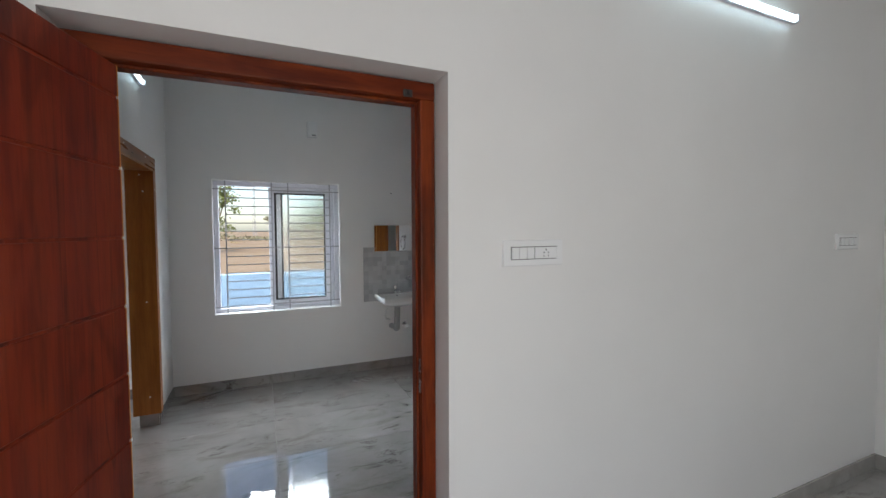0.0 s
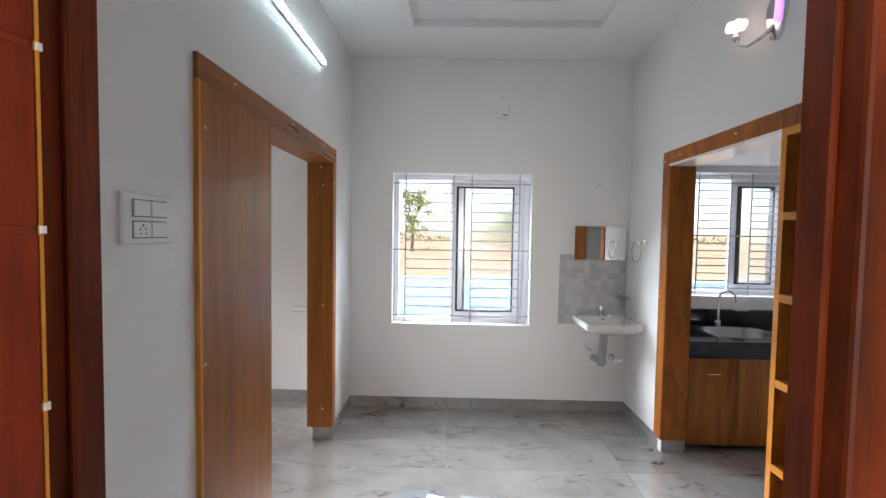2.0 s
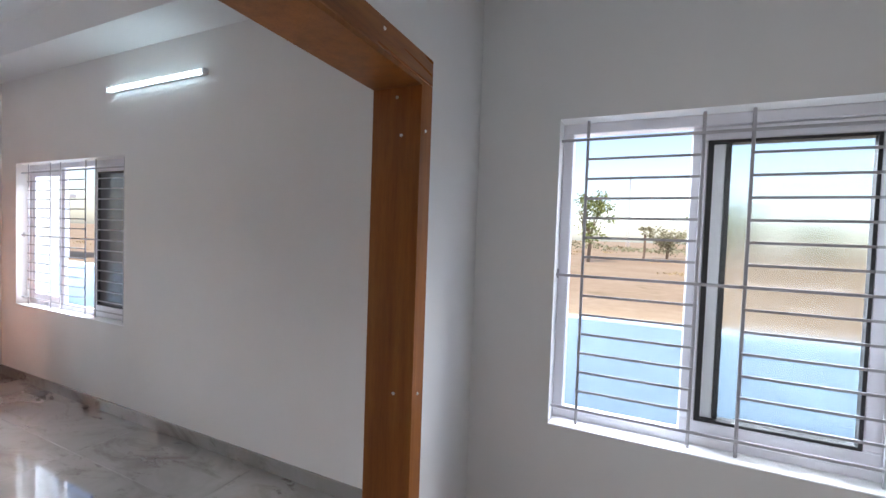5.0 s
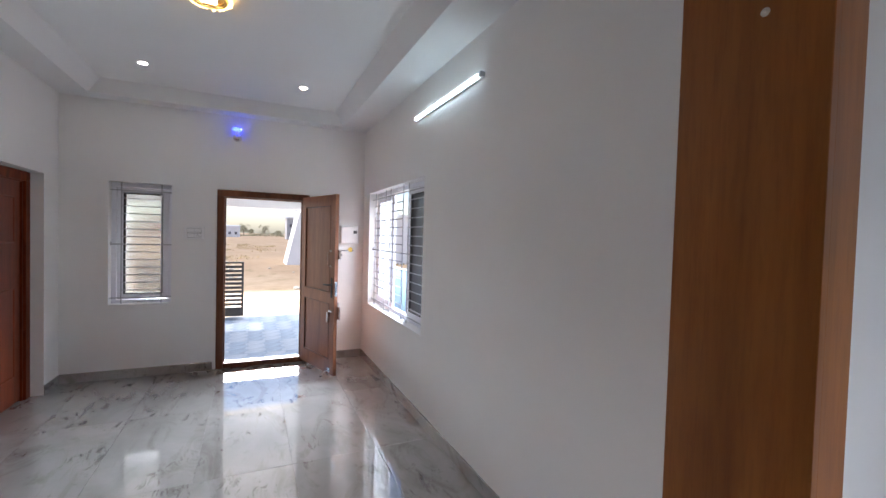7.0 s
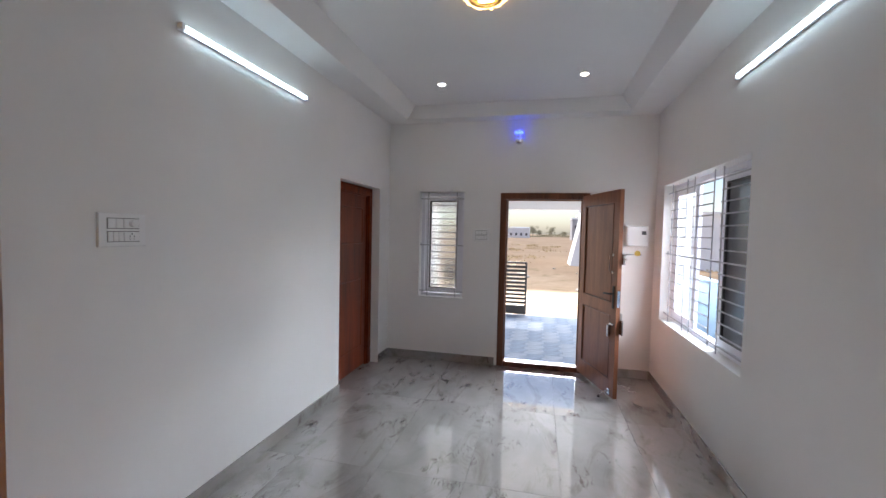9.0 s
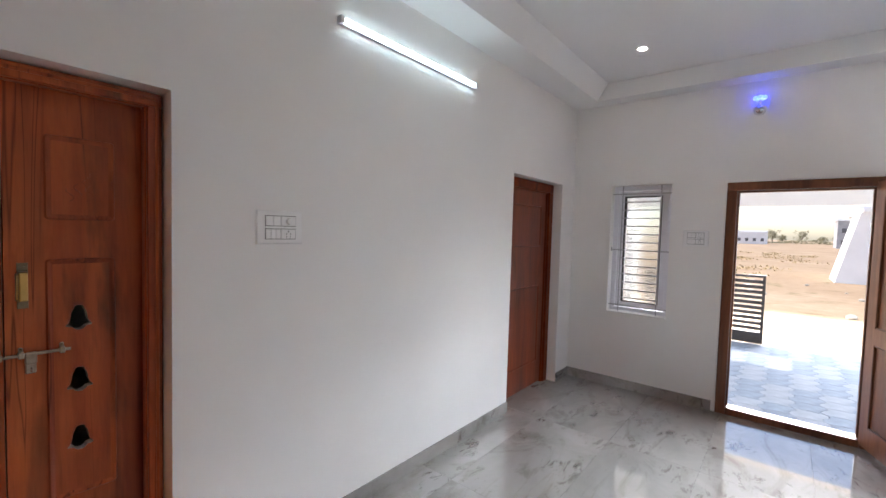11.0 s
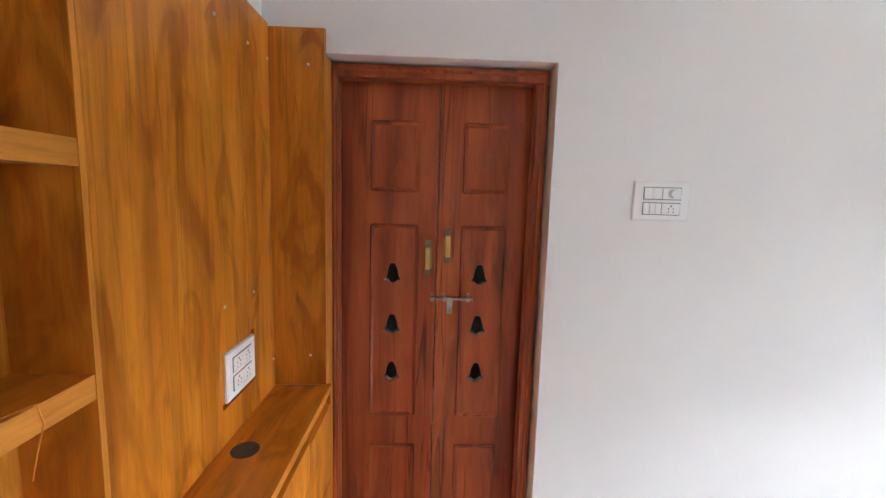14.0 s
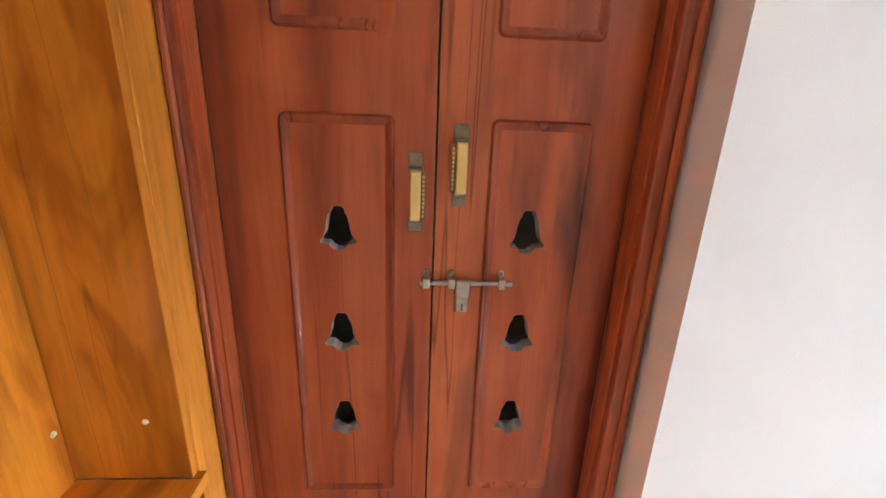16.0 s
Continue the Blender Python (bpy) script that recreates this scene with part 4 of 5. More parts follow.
cn = thing("kitchen_counter", (2.6, 4.05, 0.75), "polished black granite kitchen counter with upstand and sink", "counter")
SX0, SX1, SY0, SY1 = 2.10, 2.62, 3.86, 4.26
part("worktop", boxes((KX + 0.002, SX0, 3.745, 4.39, 0.775, 0.815), (SX1, 3.69, 3.745, 4.39, 0.775, 0.815), (SX0, SX1, 3.745, SY0, 0.775, 0.815), (SX0, SX1, SY1, 4.39, 0.775, 0.815)), GRANITE, cn)
part("front_band", boxes((KX + 0.002, 3.69, 3.744, 3.775, 0.69, 0.776), r=0.002), GRANITE, cn)
part("upstand", boxes((KX + 0.002, 3.69, 4.375, 4.402, 0.816, 0.94), r=0.002), GRANITE, cn)
bm = bmesh.new()
rings = []
for (e, z) in ((-0.012, 0.818), (0.0, 0.820), (0.012, 0.816), (0.03, 0.70), (0.06, 0.665)):
    x0, x1, y0, y1 = SX0 + e, SX1 - e, SY0 + e, SY1 - e
    rc, ring = (0.03 if e < 0 else 0.165), []
    for (cx, cy, a0) in ((x1 - rc, y1 - rc, 0), (x0 + rc, y1 - rc, 90), (x0 + rc, y0 + rc, 180), (x1 - rc, y0 + rc, 270)):
        for k in range(5):
            a = radians(a0 + 22.5 * k)
            ring.append(bm.verts.new((cx + rc * math.cos(a), cy + rc * math.sin(a), z)))
    rings.append(ring)
for a, b in zip(rings, rings[1:]):
    for k in range(len(a)):
        bm.faces.new([a[k], a[(k + 1) % len(a)], b[(k + 1) % len(a)], b[k]])
bm.faces.new(rings[-1])
part("sink_bowl", bm, STEEL, cn, "stainless steel sink bowl", smooth=True)
tp = thing("kitchen_tap", (2.36, 4.30, 0.815), "chrome swan-neck tap behind the kitchen sink", "tap")
bm = bmesh.new()
cyl(bm, (2.36, 4.30, 0.815), (2.36, 4.30, 0.87), 0.022, 16)
part("base", bm, CHROME, tp, smooth=True)
bm = bmesh.new()
tube(bm, [(2.36, 4.30, 0.87), (2.36, 4.30, 1.05)] + [(2.36 + 0.06 * (1 - math.cos(a)), 4.30 - 0.02 * (1 - math.cos(a)), 1.05 + 0.065 * math.sin(a)) for a in [math.pi * k / 8 for k in range(1, 8)]] + [(2.485, 4.262, 1.02)], 0.010, 12)
part("spout", bm, CHROME, tp, smooth=True)
bm = bmesh.new()
tube(bm, [(2.36, 4.29, 0.85), (2.33, 4.25, 0.855), (2.29, 4.24, 0.86)], 0.007, 8)
part("lever", bm, CHROME, tp, smooth=True)
dish = thing("soap_dish", (2.56, 4.345, 0.94), "small chrome soap dish on the granite upstand", "soap dish")
part("tray", boxes((2.50, 2.62, 4.30, 4.39, 0.941, 0.953), r=0.004), CHROME, dish)

# ---- washbasin corner ----
sp = thing("splash_panel", (1.32, 4.395, 0.78), "grey tiled splashback panel above the washbasin", "splashback")
XS = [1.025, 1.222, 1.42, 1.608]
ZS = [0.785, 0.99, 1.195, 1.400]
for i in range(3):
    for j in range(3):
        part("tile", boxes((XS[i] + 0.0006, XS[i + 1] - 0.0006, 4.390, 4.402, ZS[j] + 0.0006, ZS[j + 1] - 0.0006), r=0.0006), SPLASH, sp)
mi = thing("wall_mirror", (1.37, 4.386, 1.35), "small frameless rectangular mirror over the washbasin", "mirror")
part("mirror_glass", boxes((1.148, 1.592, 4.382, 4.389, 1.353, 1.648), r=0.0012), MIRROR, mi)
part("backing", boxes((1.150, 1.590, 4.3892, 4.3898, 1.355, 1.646)), GASKET, mi)

wb = thing("washbasin", (1.374, 4.2, 0.75), "white ceramic wall-hung washbasin with chrome tap", "washbasin")
bm = bmesh.new()


def rr(cx, cy, hx, hy, rc, z, n=5):
    out = []
    for (sx, sy, a0) in ((1, 1, 0), (-1, 1, 90), (-1, -1, 180), (1, -1, 270)):
        for k in range(n):
            a = radians(a0 + 90 * k / (n - 1))
            out.append(bm.verts.new((cx + sx * (hx - rc) + rc * math.cos(a), cy + sy * (hy - rc) + rc * math.sin(a), z)))
    return out


BX, BYC, RZ = 1.374, 4.200, 0.869
loops = [rr(BX, BYC + 0.06, 0.09, 0.11, 0.06, RZ - 0.125), rr(BX, BYC + 0.035, 0.165, 0.155, 0.05, RZ - 0.098), rr(BX, BYC + 0.006, 0.215, 0.192, 0.035, RZ - 0.066), rr(BX, BYC, 0.228, 0.200, 0.026, RZ - 0.045), rr(BX, BYC, 0.230, 0.201, 0.024, RZ - 0.006),
         rr(BX, BYC, 0.226, 0.197, 0.022, RZ), rr(BX, BYC - 0.022, 0.206, 0.155, 0.03, RZ - 0.003), rr(BX, BYC - 0.022, 0.180, 0.130, 0.05, RZ - 0.060), rr(BX, BYC - 0.02, 0.09, 0.07, 0.05, RZ - 0.092)]
for a, b in zip(loops, loops[1:]):
    for k in range(len(a)):
        bm.faces.new([a[k], a[(k + 1) % len(a)], b[(k + 1) % len(a)], b[k]])
bm.faces.new(loops[0])
bm.faces.new(loops[-1])
bowl = part("bowl", bm, CERAMIC, wb, smooth=True)
bm = bmesh.new()
cyl(bm, (BX + 0.018, 4.322, RZ - 0.026), (BX + 0.018, 4.327, RZ - 0.024), 0.009, 12)
part("overflow_hole", bm, GASKET, bowl)
bm = bmesh.new()
cyl(bm, (BX + 0.01, 4.362, RZ - 0.002), (BX + 0.01, 4.362, RZ + 0.012), 0.024, 16)
cyl(bm, (BX + 0.01, 4.362, RZ), (BX + 0.01, 4.362, RZ + 0.055), 0.014, 14)
cyl(bm, (BX + 0.01, 4.362, RZ + 0.055), (BX + 0.01, 4.362, RZ + 0.090), 0.024, 14, 0.019)
tube(bm, [(BX + 0.01, 4.355, RZ + 0.035), (BX + 0.025, 4.30, RZ + 0.042), (BX + 0.04, 4.265, RZ + 0.030), (BX + 0.043, 4.26, RZ + 0.012)], 0.011, 10)
part("tap", bm, CHROME, wb, "chrome pillar tap", smooth=True)
bm = bmesh.new()
cyl(bm, (BX, 4.25, 0.752), (BX - 0.012, 4.25, 0.50), 0.034, 18)
ball(bm, (BX - 0.012, 4.255, 0.49), 0.041, 14)
cyl(bm, (BX - 0.012, 4.255, 0.49), (BX - 0.03, 4.402, 0.485), 0.030, 14)
part("waste_pipe", bm, PIPE, wb, "grey PVC waste pipe", smooth=True)
bm = bmesh.new()
cyl(bm, (BX, 4.25, 0.742), (BX, 4.25, 0.734), 0.037, 18)
part("collar", bm, GASKET, wb)
bm = bmesh.new()
tube(bm, [(BX - 0.10, 4.25, 0.76), (BX - 0.135, 4.25, 0.70), (BX - 0.145, 4.26, 0.64), (BX - 0.11, 4.32, 0.585), (BX - 0.05, 4.385, 0.56)], 0.009, 8)
part("supply_hose", bm, CERAMIC, wb, "white flexible hose", smooth=True)
av = thing("angle_valve", (1.50, 4.39, 0.50), "chrome angle valve on the wall below the basin", "valve")
bm = bmesh.new()
cyl(bm, (1.505, 4.402, 0.487), (1.505, 4.398, 0.487), 0.03, 18)
cyl(bm, (1.505, 4.40, 0.487), (1.505, 4.34, 0.487), 0.012, 12)
cyl(bm, (1.505, 4.365, 0.487), (1.505, 4.365, 0.532), 0.010, 12)
part("body", bm, CHROME, av, smooth=True)
bm = bmesh.new()
cyl(bm, (1.505, 4.34, 0.487), (1.505, 4.31, 0.487), 0.020, 8)
box(bm, 1.50, 1.56, 4.318, 4.33, 0.479, 0.495)
part("knob", bm, CHROME, av)
sd = thing("soap_holder", (1.55, 4.34, 1.03), "chrome oval soap holder on the splashback", "soap dish")
bm = bmesh.new()
torus(bm, (1.55, 4.315, 1.035), 0.055, 0.006)
cyl(bm, (1.55, 4.385, 1.04), (1.55, 4.36, 1.037), 0.010, 10)
cyl(bm, (1.55, 4.389, 1.04), (1.55, 4.384, 1.04), 0.020, 14)
part("ring", bm, CHROME, sd, smooth=True)
bm = bmesh.new()
bmesh.ops.create_cone(bm, cap_ends=True, segments=24, radius1=0.045, radius2=0.054, depth=0.014, matrix=Matrix.Translation((1.55, 4.315, 1.030)))
part("dish", bm, STEEL, sd, smooth=True)
tr = thing("towel_ring", (1.61, 4.09, 1.5), "chrome towel ring on the white side wall", "towel ring")
bm = bmesh.new()
cyl(bm, (1.62, 4.085, 1.515), (1.612, 4.085, 1.515), 0.024, 16)
cyl(bm, (1.612, 4.085, 1.515), (1.565, 4.085, 1.515), 0.010, 12)
part("mount", bm, CHROME, tr, smooth=True)
bm = bmesh.new()
torus(bm, (1.570, 4.13, 1.440), 0.082, 0.0045, Matrix.Rotation(radians(90), 4, 'Y'), 36)
part("ring", bm, CHROME, tr, smooth=True)
ch = thing("door_chime", (0.49, 4.38, 2.57), "white plastic door chime box on the wall", "door chime")
part("case", boxes((0.442, 0.545, 4.358, 4.402, 2.572, 2.735), r=0.008, seg=3), SWITCH, ch)
part("badge", boxes((0.488, 0.528, 4.355, 4.359, 2.588, 2.597)), SLOT, ch)
nl = thing("wall_nail", (1.352, 4.40, 2.015), "small dark nail remaining in white plaster", "nail")
bm = bmesh.new()
cyl(bm, (1.352, 4.403, 2.015), (1.352, 4.385, 2.015), 0.005, 8)
part("nail_head", bm, IRON, nl)


# ---- switch plates ----
def switch_plate(name, m, w, h, rows, label, kind="switch"):
    """Local x along the wall, y out of it, origin at the centre. rows: lists of modules k (rocker count, 'socket', 'dial')."""
    th = thing(name, m @ Vector((0, 0, 0)), label, "switch plate", "wall switches")
    bm = bmesh.new()
    a = [bm.verts.new(p) for p in ((-w / 2, 0, -h / 2), (w / 2, 0, -h / 2), (w / 2, 0, h / 2), (-w / 2, 0, h / 2))]
    e = 0.004
    b = [bm.verts.new(p) for p in ((-w / 2, 0.006, -h / 2), (w / 2, 0.006, -h / 2), (w / 2, 0.006, h / 2), (-w / 2, 0.006, h / 2))]
    c = [bm.verts.new(p) for p in ((-w / 2 + e, 0.011, -h / 2 + e), (w / 2 - e, 0.011, -h / 2 + e), (w / 2 - e, 0.011, h / 2 - e), (-w / 2 + e, 0.011, h / 2 - e))]
    for p, q in ((a, b), (b, c)):
        for i in range(4):
            bm.faces.new([p[i], p[(i + 1) % 4], q[(i + 1) % 4], q[i]])
    bm.faces.new(c)
    part("plate", bm, SWITCH, th, m=m)
    n = len(rows)
    mw, mh = w * (0.66 if n > 1 else 0.76), 0.046
    for r, row in enumerate(rows):
        zc = (r - (n - 1) / 2) * -0.060
        part("module_seat", boxes((-mw / 2 - 0.0012, mw / 2 + 0.0012, 0.0105, 0.0122, zc - mh / 2 - 0.0018, zc + mh / 2 + 0.0018)), SEAT, th, m=m)
        step = mw / len(row)
        for k, kind_ in enumerate(row):
            x0, x1 = -mw / 2 + k * step, -mw / 2 + (k + 1) * step
            xc = (x0 + x1) / 2
            if isinstance(kind_, int):
                for j in range(kind_):
                    s = (x1 - x0 - 0.002) / kind_
                    bm = bmesh.new()
                    box(bm, x0 + 0.001 + j * s + 0.0006, x0 + 0.001 + (j + 1) * s - 0.0006, 0.012, 0.017, zc - mh / 2 + 0.0012, zc + mh / 2 - 0.0012)
                    for v in bm.verts:
                        if v.co.y > 0.014 and v.co.x < x0 + 0.002 + j * s:
                            v.co.y -= 0.003
                    part("rocker", bm, SWITCH, th, m=m)
            else:
                base = part("module", boxes((x0 + 0.001, x1 - 0.001, 0.012, 0.0155, zc - mh / 2 + 0.001, zc + mh / 2 - 0.001), r=0.001), SWITCH, th, m=m)
                bm = bmesh.new()
                if kind_ == "dial":
                    cyl(bm, (xc, 0.015, zc), (xc, 0.032, zc), 0.016, 20, 0.013)
                    part("dial", bm, SWITCH, base, m=m, smooth=True)
                elif kind_ == "socket":
                    for dx, dz, rr_ in ((0, 0.012, 0.0036), (-0.010, 0.001, 0.0028), (0.010, 0.001, 0.0028), (-0.010, -0.012, 0.0026), (0.010, -0.012, 0.0026)):
                        cyl(bm, (xc + dx, 0.0150, zc + dz), (xc + dx, 0.0162, zc + dz), rr_, 8)
                    part("pin_holes", bm, SLOT, base, m=m)
    return th


# local +y must point out of the wall: 180 for a wall facing -y, 0 for +y, 90 for -x, -90 for +x
switch_plate("switch_plate", place((-2.506, LY0, 1.584), 0), 0.226, 0.155, [["dial", 2], ["socket", 3]], "white double-row switch plate with fan dial and socket")
switch_plate("switch_plate", place((DX0, 1.93, 1.603), -90), 0.205, 0.145, [[1, 1], [1, "socket"]], "white double-row switch plate on the dining wall")
switch_plate("switch_plate", place((LX0, 2.58, 1.577), -90), 0.205, 0.150, [[3, 2], ["socket", 2]], "white switch plate between window and main door")
switch_plate("switch_plate", place((0.935, BY, 1.505), 180), 0.275, 0.10, [["socket", 3]], "white single-row switch plate with socket in the bedroom")
switch_plate("switch_plate", place((3.23, BY, 1.515), 180), 0.25, 0.095, [[2, 2]], "white single-row switch plate beside the bedroom corner")
switch_plate("switch_plate", place((-1.28, LY1, 0.85), 180), 0.235, 0.062, [["socket", "socket"]], "low white twin socket plate on the living wall")
sk = switch_plate("socket_plate", place((TVX - 0.001, 1.722, 1.01), 90), 0.195, 0.155, [["socket", "socket"], ["socket", "socket"]], "white four-gang socket plate set in the teak TV panel")
ct_ = thing("cutout_rim", (TVX, 1.72, 1.0), "dark red-brown cut-out rim behind the TV socket plate", "cutout")
part("rim", boxes((TVX - 0.0012, TVX - 0.0002, 1.603, 1.625, 0.925, 1.10), (TVX - 0.0012, TVX - 0.0002, 1.603, 1.83, 0.915, 0.932)), REDFRAME, ct_)

# distribution board, key rack and small socket by the main door
db = thing("distribution_board", (LX0, 4.32, 1.49), "white metal distribution board behind the open door", "fuse box")
part("case", boxes((LX0, LX0 + 0.055, 4.20, 4.435, 1.49, 1.72), r=0.006, seg=2), SWITCH, db)
part("cover_door", boxes((LX0 + 0.055, LX0 + 0.068, 4.208, 4.427, 1.498, 1.712), r=0.004), SWITCH, db)
part("label_window", boxes((LX0 + 0.068, LX0 + 0.0695, 4.36, 4.405, 1.62, 1.66)), SLOT, db)
kr = thing("key_rack", (LX0, 4.27, 1.39), "small chrome key rack with a yellow tag", "key rack")
part("rail", boxes((LX0, LX0 + 0.012, 4.17, 4.38, 1.388, 1.406), r=0.003), CHROME, kr)
bm = bmesh.new()
cyl(bm, (LX0 + 0.012, 4.335, 1.412), (LX0 + 0.02, 4.335, 1.412), 0.030, 18)
part("yellow_tag", bm, plain("yellow_plastic", (0.62, 0.42, 0.06), 0.4), kr, "round yellow tag")
bm = bmesh.new()
ball(bm, (LX0 + 0.018, 4.22, 1.34), 0.016, 10)
part("knob", bm, CHROME, kr)
so = thing("small_socket", (LX0, 4.17, 0.68), "small grey socket box low on the wall", "socket")
part("box", boxes((LX0, LX0 + 0.03, 4.14, 4.20, 0.62, 0.73), r=0.004), PIPE, so)


# ---- lamps ----
def tube_lamp(m, length, label):
    """Batten along local x, on a wall whose outside is local +y."""
    th = thing("tube_light", m @ Vector((0, 0, 0)), label, "tube light", "wall tube lights")
    part("batten", boxes((-length / 2, length / 2, 0, 0.022, -0.013, 0.022), r=0.003), UPVC, th, m=m)
    bm = bmesh.new()
    n = 8
    prof = [(0.022 + 0.017 * math.sin(math.pi * k / n), 0.0045 - 0.0165 * math.cos(math.pi * k / n)) for k in range(n + 1)]
    rows = [[bm.verts.new((x, y, z)) for y, z in prof] for x in (-length / 2 + 0.012, length / 2 - 0.012)]
    for k in range(n):
        bm.faces.new([rows[0][k], rows[0][k + 1], rows[1][k + 1], rows[1][k]])
    bm.faces.new(rows[0])
    bm.faces.new(rows[1])
    part("diffuser", bm, TUBE, th, "glowing white tube", m=m)
    for s in (-1, 1):
        part("end_cap", boxes((s * (length / 2 - 0.012) - 0.012 + 0.004 * s, s * (length / 2 - 0.012) + 0.012 + 0.004 * s, 0.001, 0.041, -0.015, 0.024), r=0.003), UPVC, th, m=m)
    return th


tube_lamp(place((-3.41, LY0, 2.645), 0), 1.20, "lit white LED tube batten on the living wall")
tube_lamp(place((-3.47, LY1, 2.645), 180), 1.18, "lit white LED tube batten above the living window")
tube_lamp(place((DX0, 2.95, 2.69), -90), 1.19, "lit white LED tube batten above the portal")
tube_lamp(place((1.99, BY, 2.69), 180), 1.20, "lit white LED tube batten on the bedroom wall")

for (x, y, g) in ((-5.13, 2.255, SPOT_W), (-5.08, 3.63, SPOT_Y)):
    th = thing("downlight", (x, y, 3.10), "round recessed ceiling downlight, switched on", "downlight", "ceiling downlights")
    bm = bmesh.new()
    torus(bm, (x, y, 3.099), 0.036, 0.005)
    part("rim", bm, UPVC, th, smooth=True)
    bm = bmesh.new()
    cyl(bm, (x, y, 3.0985), (x, y, 3.095), 0.032, 24)
    part("lens", bm, g, th)

cl = thing("crystal_ceiling_lamp", (-3.70, 2.90, 3.10), "round gold crystal ceiling lamp, lit", "ceiling lamp")
CX, CY = -3.60, 2.90
bm = bmesh.new()
cyl(bm, (CX, CY, 3.10), (CX, CY, 3.075), 0.11, 32)
part("canopy", bm, BRASS, cl, smooth=True)
bm = bmesh.new()
torus(bm, (CX, CY, 3.066), 0.10, 0.012)
part("inner_ring", bm, BRASS, cl, smooth=True)
part("light_panel", boxes((CX - 0.045, CX + 0.045, CY - 0.045, CY + 0.045, 3.058, 3.0748), r=0.004), WHITE_GLOW, cl)
rng = random.Random(3)
for k in range(40):
    a = 2 * math.pi * k / 40
    bm = bmesh.new()
    bmesh.ops.create_icosphere(bm, subdivisions=1, radius=0.013, matrix=Matrix.Translation((CX + 0.128 * math.cos(a), CY + 0.128 * math.sin(a), 3.068 + rng.uniform(-0.008, 0.008))) @ Matrix.Rotation(rng.uniform(0, 3), 4, 'X'))
    part("crystal", bm, GOLD_GLOW, cl)

wl = thing("wall_lamp", (LX0, 3.01, 2.68), "chrome wall lamp with blue glowing bulb over the door", "wall lamp")
bm = bmesh.new()
cyl(bm, (LX0, 3.0, 2.69), (LX0 + 0.015, 3.0, 2.69), 0.045, 20)
ball(bm, (LX0 + 0.045, 3.0, 2.68), 0.042, 16)
tube(bm, [(LX0 + 0.045, 3.0, 2.70), (LX0 + 0.075, 3.0, 2.72), (LX0 + 0.07, 3.0, 2.75)], 0.010, 8)
part("base", bm, CHROME, wl, smooth=True)
bm = bmesh.new()
for k in range(5):
    a = 2 * math.pi * k / 5
    ball(bm, (LX0 + 0.07 + 0.028 * math.cos(a), 3.0 + 0.032 * math.sin(a), 2.775), 0.019, 8)
part("bulb", bm, BLUE_GLOW, wl, "blue glowing bulb cluster", smooth=True)

dl = thing("wall_lamp", (DX1, 2.86, 2.6), "chrome swan-arm wall lamp with pink and purple glow", "wall lamp")
bm = bmesh.new()
prism(bm, [(2.80 + 0.055 * math.cos(a) * (1 + 0.15 * math.sin(3 * a)), 2.64 + 0.115 * math.sin(a)) for a in [2 * math.pi * k / 24 for k in range(24)]], 0, 0.02)
bm.transform(Matrix(((0, -1, 0, DX1), (1, 0, 0, 0), (0, 0, 1, 0), (0, 0, 0, 1))))
part("back_plate", bm, CHROME, dl)
bm = bmesh.new()
tube(bm, [(DX1 - 0.015, 2.81, 2.60), (DX1 - 0.05, 2.84, 2.555), (DX1 - 0.08, 2.89, 2.54), (DX1 - 0.10, 2.94, 2.565), (DX1 - 0.10, 2.955, 2.62)], 0.010, 10)
ball(bm, (DX1 - 0.10, 2.955, 2.60), 0.022, 10)
part("arm", bm, CHROME, dl, smooth=True)
bm = bmesh.new()
for k in range(6):
    a = 2 * math.pi * k / 6
    ball(bm, (DX1 - 0.10 + 0.028 * math.cos(a), 2.955 + 0.035 * math.sin(a), 2.665), 0.022, 8)
part("bulb", bm, PINK_GLOW, dl, "pink-white glowing bulb cluster", smooth=True)
bm = bmesh.new()
box(bm, DX1 - 0.035, DX1 - 0.022, 2.765, 2.79, 2.60, 2.73, r=0.004)
part("side_bulb", bm, PURPLE_GLOW, dl, "purple glowing strip")

# ---- outside ----
gp = GROUND
bm = bmesh.new()
box(bm, -900, 900, -900, 900, gp - 0.3, gp)
tagged(part("ground", bm, SAND), "dry sandy open ground with sparse scrub", "ground", kind="structure")
tagged(part("yard", boxes((-9.9, 5.5, LY1 + 0.2, 5.4, gp - 0.05, gp + 0.06)), PAVER2), "pale cement yard strip beside the house", "pavement", kind="structure")
# the wall is white; its blue is shade under the sky, put in as colour
cw = tagged(part("compound_wall", boxes((-9.9, 9.0, 5.40, 5.52, gp, 1.06), r=0.008), SKYSHADE_WALL), "white compound wall coloured with the sky's blue shade", "wall", kind="structure")
tagged(part("porch_base", boxes((-9.9, LX0 - 0.2, 0.9, 5.0, gp - 0.1, PORCH - 0.03)), GREYREND), "concrete porch base under the paving", "pavement", kind="structure")
tagged(part("porch_roof", boxes((-10.05, LX0 - 0.2, 0.9, 5.0, 2.85, 3.0), (-10.05, -9.85, 0.9, 5.0, 2.11, 2.85)), OUTWALL), "white porch canopy with a deep front beam", "canopy", kind="structure")
